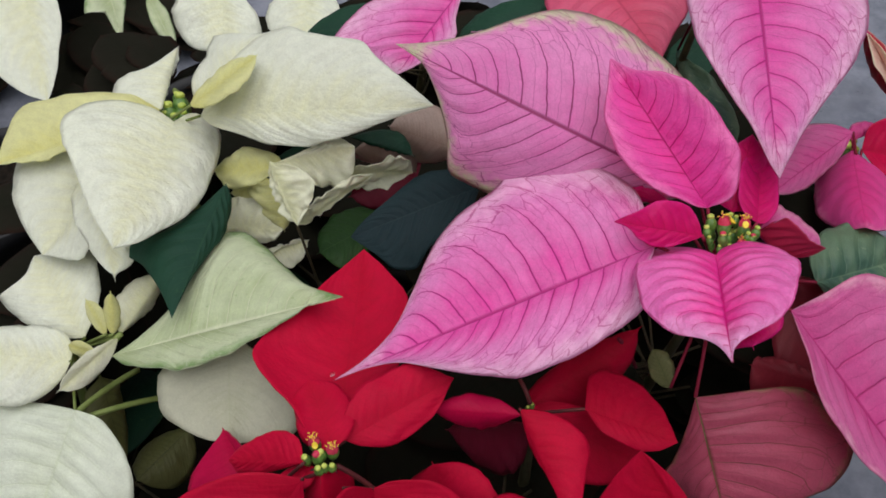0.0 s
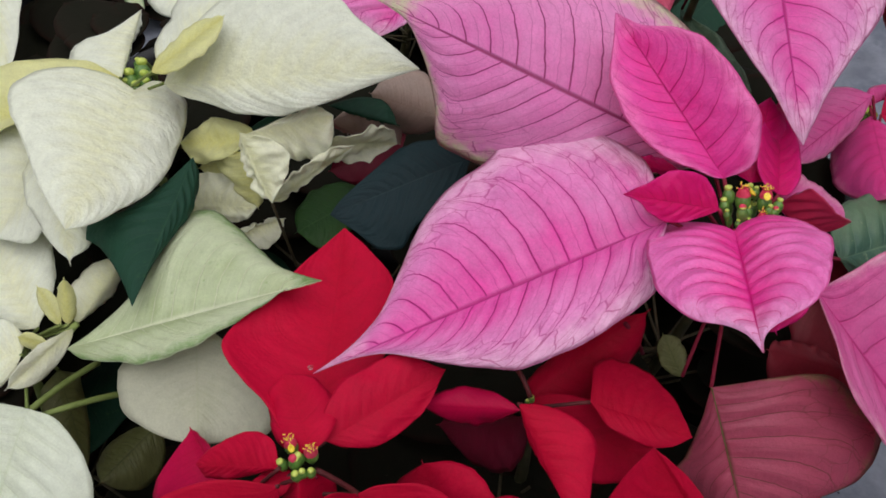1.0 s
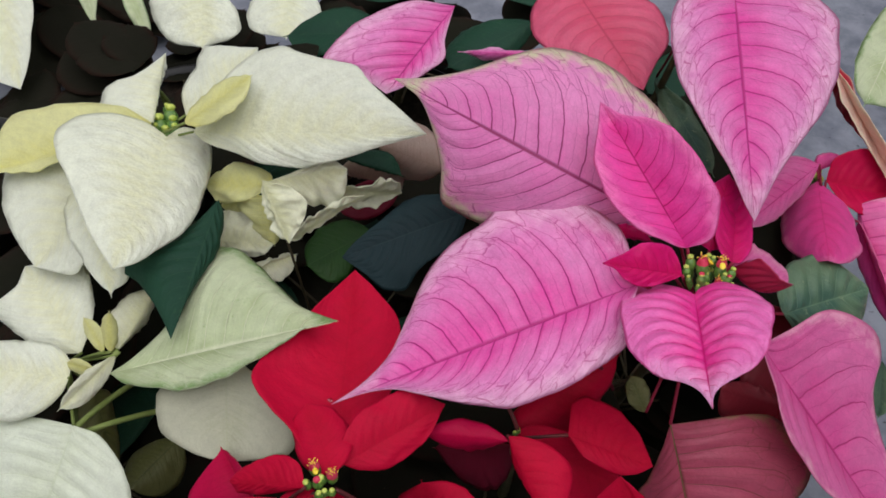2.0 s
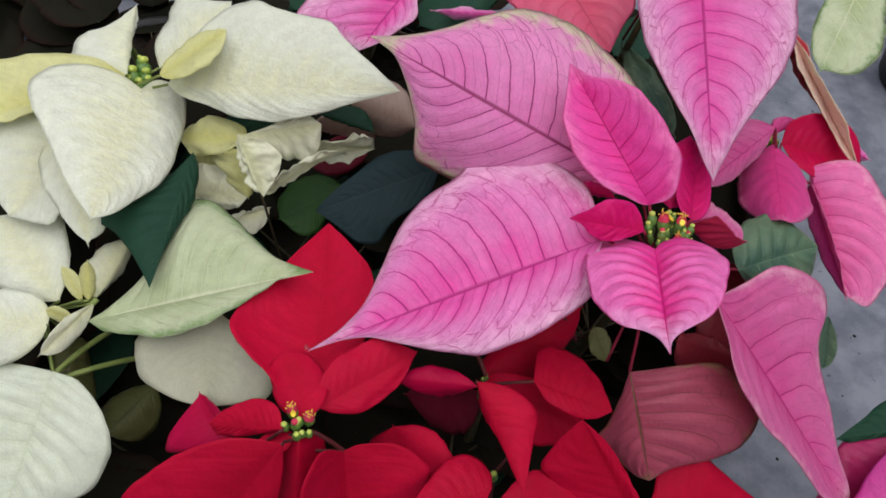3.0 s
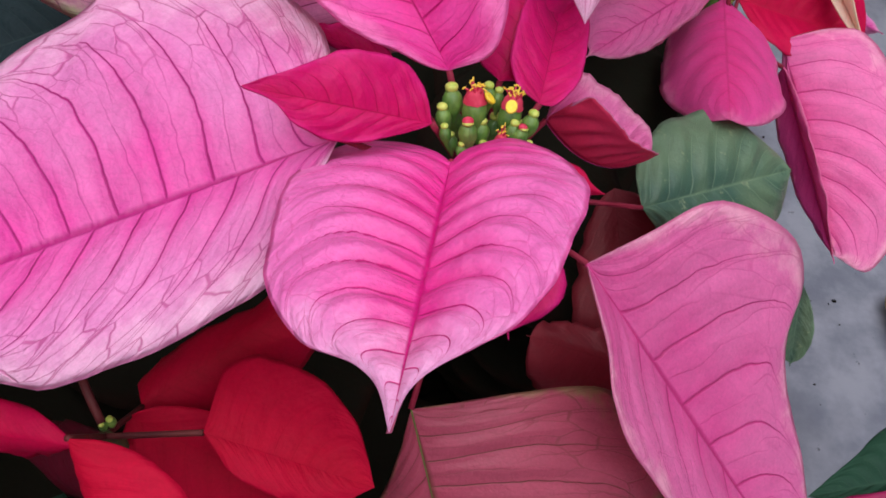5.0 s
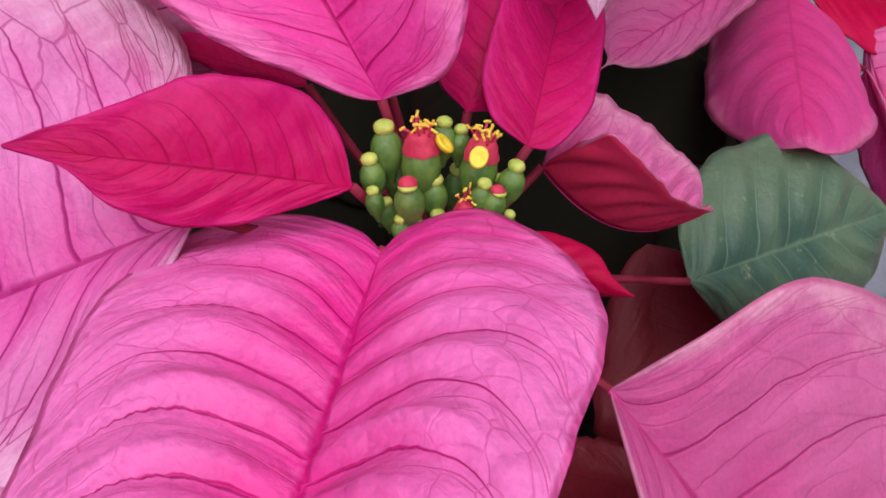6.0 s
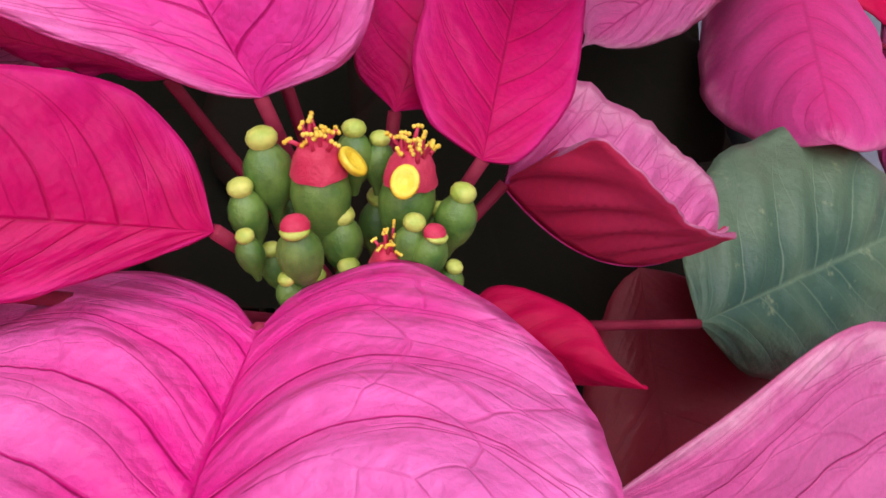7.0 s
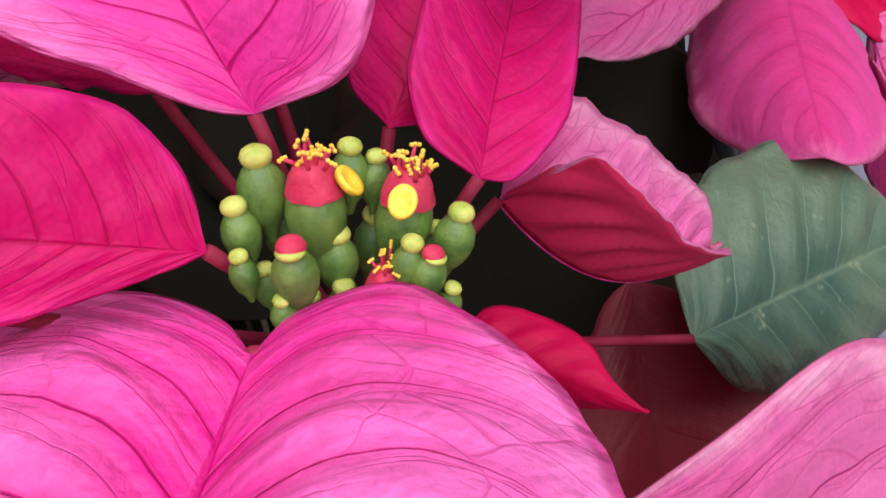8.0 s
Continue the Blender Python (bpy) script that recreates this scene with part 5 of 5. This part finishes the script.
cyathium(pink, (0.1192, 0.2494, 0.2935), 0.00271, "open", (-0.06, 0.52), -0.30)
cyathium(pink, (0.1221, 0.2525, 0.2930), 0.00177, "bud", (0.01, 0.59), 0.00)
cyathium(pink, (0.1243, 0.2523, 0.2920), 0.00153, "bud", (0.05, 0.58), 1.00)
cyathium(pink, (0.1270, 0.2491, 0.2930), 0.00273, "open", (0.12, 0.51), -1.80)
cyathium(pink, (0.1312, 0.2467, 0.2920), 0.00186, "bud", (0.21, 0.46), 0.00)
cyathium(pink, (0.1271, 0.2431, 0.2930), 0.00155, "bud", (0.12, 0.38), 1.00)
cyathium(pink, (0.1287, 0.2421, 0.2930), 0.00154, "redbud", (0.15, 0.36), 0.70)
cyathium(pink, (0.1252, 0.2420, 0.2900), 0.00195, "crown", (0.08, 0.36), 1.30)
cyathium(pink, (0.1304, 0.2408, 0.2900), 0.00122, "bud", (0.19, 0.33), 0.00)
cyathium(pink, (0.1169, 0.2402, 0.2890), 0.00121, "bud", (-0.11, 0.32), 0.00)
cyathium(pink, (0.1211, 0.2464, 0.2890), 0.00190, "bud", (-0.01, 0.45), 0.00)
cyathium(pink, (0.1159, 0.2511, 0.2860), 0.00187, "bud", (-0.13, 0.56), 0.00)
cyathium(pink, (0.1243, 0.2504, 0.2860), 0.00201, "bud", (0.06, 0.54), 1.00)
cyathium(pink, (0.1298, 0.2490, 0.2860), 0.00173, "bud", (0.18, 0.51), 0.00)
cyathium(pink, (0.1217, 0.2431, 0.2860), 0.00166, "bud", (-0.00, 0.38), 0.00)
cyathium(pink, (0.1189, 0.2428, 0.2850), 0.00141, "bud", (-0.06, 0.37), 0.00)
cyathium(pink, (0.1150, 0.2448, 0.2860), 0.00141, "bud", (-0.15, 0.42), 0.00)
cyathium(red, (-0.0300, 0.1690, 0.2630), 0.00251, "open", (-0.07, 0.13), -1.20)
cyathium(red, (-0.0228, 0.1660, 0.2630), 0.00250, "crown", (0.09, 0.07), 0.80)
cyathium(red, (-0.0280, 0.1631, 0.2630), 0.00238, "redbud", (-0.03, 0.00), 0.00)
cyathium(red, (-0.0266, 0.1642, 0.2630), 0.00195, "bud", (0.00, 0.03), 0.00)
cyathium(red, (-0.0322, 0.1624, 0.2620), 0.00194, "bud", (-0.12, -0.01), 0.00)
cyathium(red, (-0.0271, 0.1589, 0.2610), 0.00194, "bud", (-0.01, -0.09), 0.00)
cyathium(red, (-0.0250, 0.1598, 0.2610), 0.00173, "bud", (0.04, -0.07), 0.00)
cyathium(red, (-0.0222, 0.1601, 0.2610), 0.00173, "bud", (0.10, -0.06), 0.00)
cyathium(white, (-0.1396, 0.3654, 0.2500), 0.00441, "bud", (-0.08, 0.59), 0.00)
cyathium(white, (-0.1352, 0.3728, 0.2500), 0.00445, "bud", (0.02, 0.75), 0.00)
cyathium(white, (-0.1324, 0.3658, 0.2490), 0.00373, "bud", (0.08, 0.60), 0.00)
cyathium(white, (-0.1353, 0.3593, 0.2480), 0.00337, "bud", (0.02, 0.45), 0.00)
cyathium(white, (-0.1407, 0.3615, 0.2480), 0.00305, "bud", (-0.10, 0.50), 0.00)
cyathium(white, (-0.1307, 0.3616, 0.2480), 0.00304, "bud", (0.12, 0.50), 0.00)
cyathium(white, (-0.1379, 0.3751, 0.2500), 0.00206, "bud", (-0.04, 0.80), 0.00)
cyathium(side, (0.2113, 0.3645, 0.2260), 0.00410, "bud", (-0.05, -0.03), 0.00)
cyathium(side, (0.2148, 0.3674, 0.2260), 0.00377, "bud", (0.03, 0.03), 0.00)
cyathium(side, (0.2149, 0.3621, 0.2250), 0.00375, "bud", (0.03, -0.08), 0.00)
cyathium(side, (0.2134, 0.3694, 0.2260), 0.00275, "bud", (-0.00, 0.08), 0.00)
cyathium(redmid, (0.0481, 0.1952, 0.2470), 0.00125, "bud", (0.02, 0.02), 0.00)
cyathium(redmid, (0.0466, 0.1941, 0.2465), 0.00100, "bud", (-0.02, -0.02), 0.00)
cyathium(redlow, (0.0558, 0.1704, 0.2000), 0.00252, "bud", (0.02, 0.02), 0.00)
cyathium(redlow, (0.0543, 0.1688, 0.2000), 0.00168, "bud", (-0.02, -0.02), 0.00)
cyathium(redlow, (0.1256, 0.1477, 0.1800), 0.00300, "open", (-0.02, -0.03), 0.00)
cyathium(redlow, (0.1277, 0.1501, 0.1800), 0.00246, "bud", (0.02, 0.03), 0.00)

def stalk(of, a, b, radius, material):
    origin = of["foot"].location
    a, b = Vector(a) - origin, Vector(b) - origin
    part("petiole", tube(bend(a, b, (0, 0, 0.0015), 8), [radius] * 9, 8), material, of["foot"])


stalk(whitelow, (-0.1406, 0.1985, 0.2250), (-0.1276, 0.2280, 0.2113), 0.0013, STALK_GREEN)
stalk(whitelow, (-0.1384, 0.1987, 0.2200), (-0.1124, 0.2184, 0.2050), 0.0013, STALK_GREEN)
stalk(whitelow, (-0.1359, 0.2172, 0.2300), (-0.1266, 0.2290, 0.2388), 0.0013, STALK_GREEN)
stalk(redmid, (0.0433, 0.2008, 0.2550), (0.0475, 0.1935, 0.2500), 0.0009, STALK_RED)
stalk(redmid, (0.0564, 0.1722, 0.1950), (0.0564, 0.1618, 0.1550), 0.0009, STALK_RED)
stalk(redmid, (0.0564, 0.1722, 0.1950), (0.0653, 0.1801, 0.2050), 0.0007, STALK_RED)
stalk(red, (-0.0220, 0.1630, 0.2550), (-0.0095, 0.1614, 0.2400), 0.0010, STALK_RED)
stalk(red, (-0.0229, 0.1621, 0.2525), (-0.0211, 0.1650, 0.2300), 0.0009, STALK_PINK)
stalk(pink, (0.0839, 0.2293, 0.2425), (0.0941, 0.2321, 0.2175), 0.0009, STALK_PINK)

# ---- foliage added below the heads, mostly near black to paint the gaps' shade ----
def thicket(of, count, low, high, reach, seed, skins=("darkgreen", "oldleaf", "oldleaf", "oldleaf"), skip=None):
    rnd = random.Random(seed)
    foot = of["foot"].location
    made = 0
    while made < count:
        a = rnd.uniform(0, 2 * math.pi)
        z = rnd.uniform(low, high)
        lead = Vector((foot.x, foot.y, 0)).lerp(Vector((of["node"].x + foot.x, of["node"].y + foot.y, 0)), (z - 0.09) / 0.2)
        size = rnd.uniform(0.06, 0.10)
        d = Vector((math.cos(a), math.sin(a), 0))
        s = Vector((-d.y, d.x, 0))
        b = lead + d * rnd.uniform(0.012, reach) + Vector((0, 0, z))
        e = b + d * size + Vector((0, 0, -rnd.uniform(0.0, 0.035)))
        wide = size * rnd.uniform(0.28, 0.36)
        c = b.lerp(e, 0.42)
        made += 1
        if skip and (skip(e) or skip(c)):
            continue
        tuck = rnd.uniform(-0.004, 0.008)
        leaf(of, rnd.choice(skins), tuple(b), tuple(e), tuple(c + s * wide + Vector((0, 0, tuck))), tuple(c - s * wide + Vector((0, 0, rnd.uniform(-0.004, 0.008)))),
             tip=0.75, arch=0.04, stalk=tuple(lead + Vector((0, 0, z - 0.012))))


def open_floor(p):
    return p.x - p.y > -0.06 or (p.x > 0.235 and p.y > 0.34)


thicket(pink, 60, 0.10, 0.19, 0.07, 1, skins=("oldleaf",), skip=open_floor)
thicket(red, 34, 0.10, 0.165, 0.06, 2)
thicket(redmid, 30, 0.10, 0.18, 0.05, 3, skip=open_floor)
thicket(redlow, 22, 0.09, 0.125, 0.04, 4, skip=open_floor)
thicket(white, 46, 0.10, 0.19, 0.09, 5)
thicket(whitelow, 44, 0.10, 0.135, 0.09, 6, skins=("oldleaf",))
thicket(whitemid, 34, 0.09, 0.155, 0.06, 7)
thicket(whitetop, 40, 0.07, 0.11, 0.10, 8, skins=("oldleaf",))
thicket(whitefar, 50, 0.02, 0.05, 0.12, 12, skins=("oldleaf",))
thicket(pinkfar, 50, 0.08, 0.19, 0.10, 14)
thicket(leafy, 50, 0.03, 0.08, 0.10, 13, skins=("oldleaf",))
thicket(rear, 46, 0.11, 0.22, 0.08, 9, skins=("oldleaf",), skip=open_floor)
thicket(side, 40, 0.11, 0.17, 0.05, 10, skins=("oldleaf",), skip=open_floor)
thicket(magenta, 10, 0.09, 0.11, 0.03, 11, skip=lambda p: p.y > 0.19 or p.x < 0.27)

# ---- small things ----
WATER = bpy.data.materials.new("water")
tree = nodes_of(WATER)
wet = tree.nodes.new("ShaderNodeBsdfPrincipled")
wet.inputs["Roughness"].default_value, wet.inputs["IOR"].default_value, wet.inputs["Transmission Weight"].default_value = 0.02, 1.33, 1.0
plug(tree, tree.nodes.new("ShaderNodeOutputMaterial").inputs[0], wet.outputs[0])
bm = bmesh.new()
bmesh.ops.create_uvsphere(bm, u_segments=20, v_segments=12, radius=0.0009, matrix=Matrix.Diagonal((1, 1, 0.7, 1)))
drop = part("water_droplet", bm, WATER, None)
drop.location = (-0.0274, 0.1972, 0.2612)
tagged(drop, "clear water droplet on a red bract", "droplet")

LITTER = plain("dry_leaf", (0.34, 0.24, 0.15), (0.46, 0.36, 0.24), 90, rough=0.8, relief=0.6)
bm = bmesh.new()
n = 16
sheet = [[bm.verts.new((0.032 * x, 0.018 * y * (1 - 0.35 * x), 0.0035 + 0.003 * x * x + 0.006 * y * y + 0.002 * noise.noise((x * 3, y * 3, 2)))) for x, y in
          (disc(i, j, n) for i in range(n + 1))] for j in range(n + 1)]
for j in range(n):
    for i in range(n):
        bm.faces.new((sheet[j][i], sheet[j][i + 1], sheet[j + 1][i + 1], sheet[j + 1][i]))
bmesh.ops.solidify(bm, geom=bm.faces[:], thickness=0.0005)
fallen = part("fallen_leaf", bm, LITTER, None)
fallen.matrix_world = pose(0.409, 0.348, 0.0, 0, 0, 120)
tagged(fallen, "dry tan fallen leaf curled on the concrete", "leaf")

rnd = random.Random(5)
bm = bmesh.new()
for k in range(80):
    x, y = rnd.uniform(0.2, 0.5), rnd.uniform(0.18, 0.75)
    r = rnd.uniform(0.0004, 0.0014) * (1.6 if k % 19 == 0 else 1)
    bmesh.ops.create_icosphere(bm, subdivisions=1, radius=r, matrix=pose(x, y, r * 0.35 + 0.0006, rnd.uniform(0, 90), 0, rnd.uniform(0, 180)) @ Matrix.Diagonal((1, rnd.uniform(0.5, 1.3), 0.5, 1)))
crumbs = part("soil_crumbs", bm, SOIL, None)
tagged(crumbs, "scattered dark crumbs of potting soil", "soil", kind="stuff")
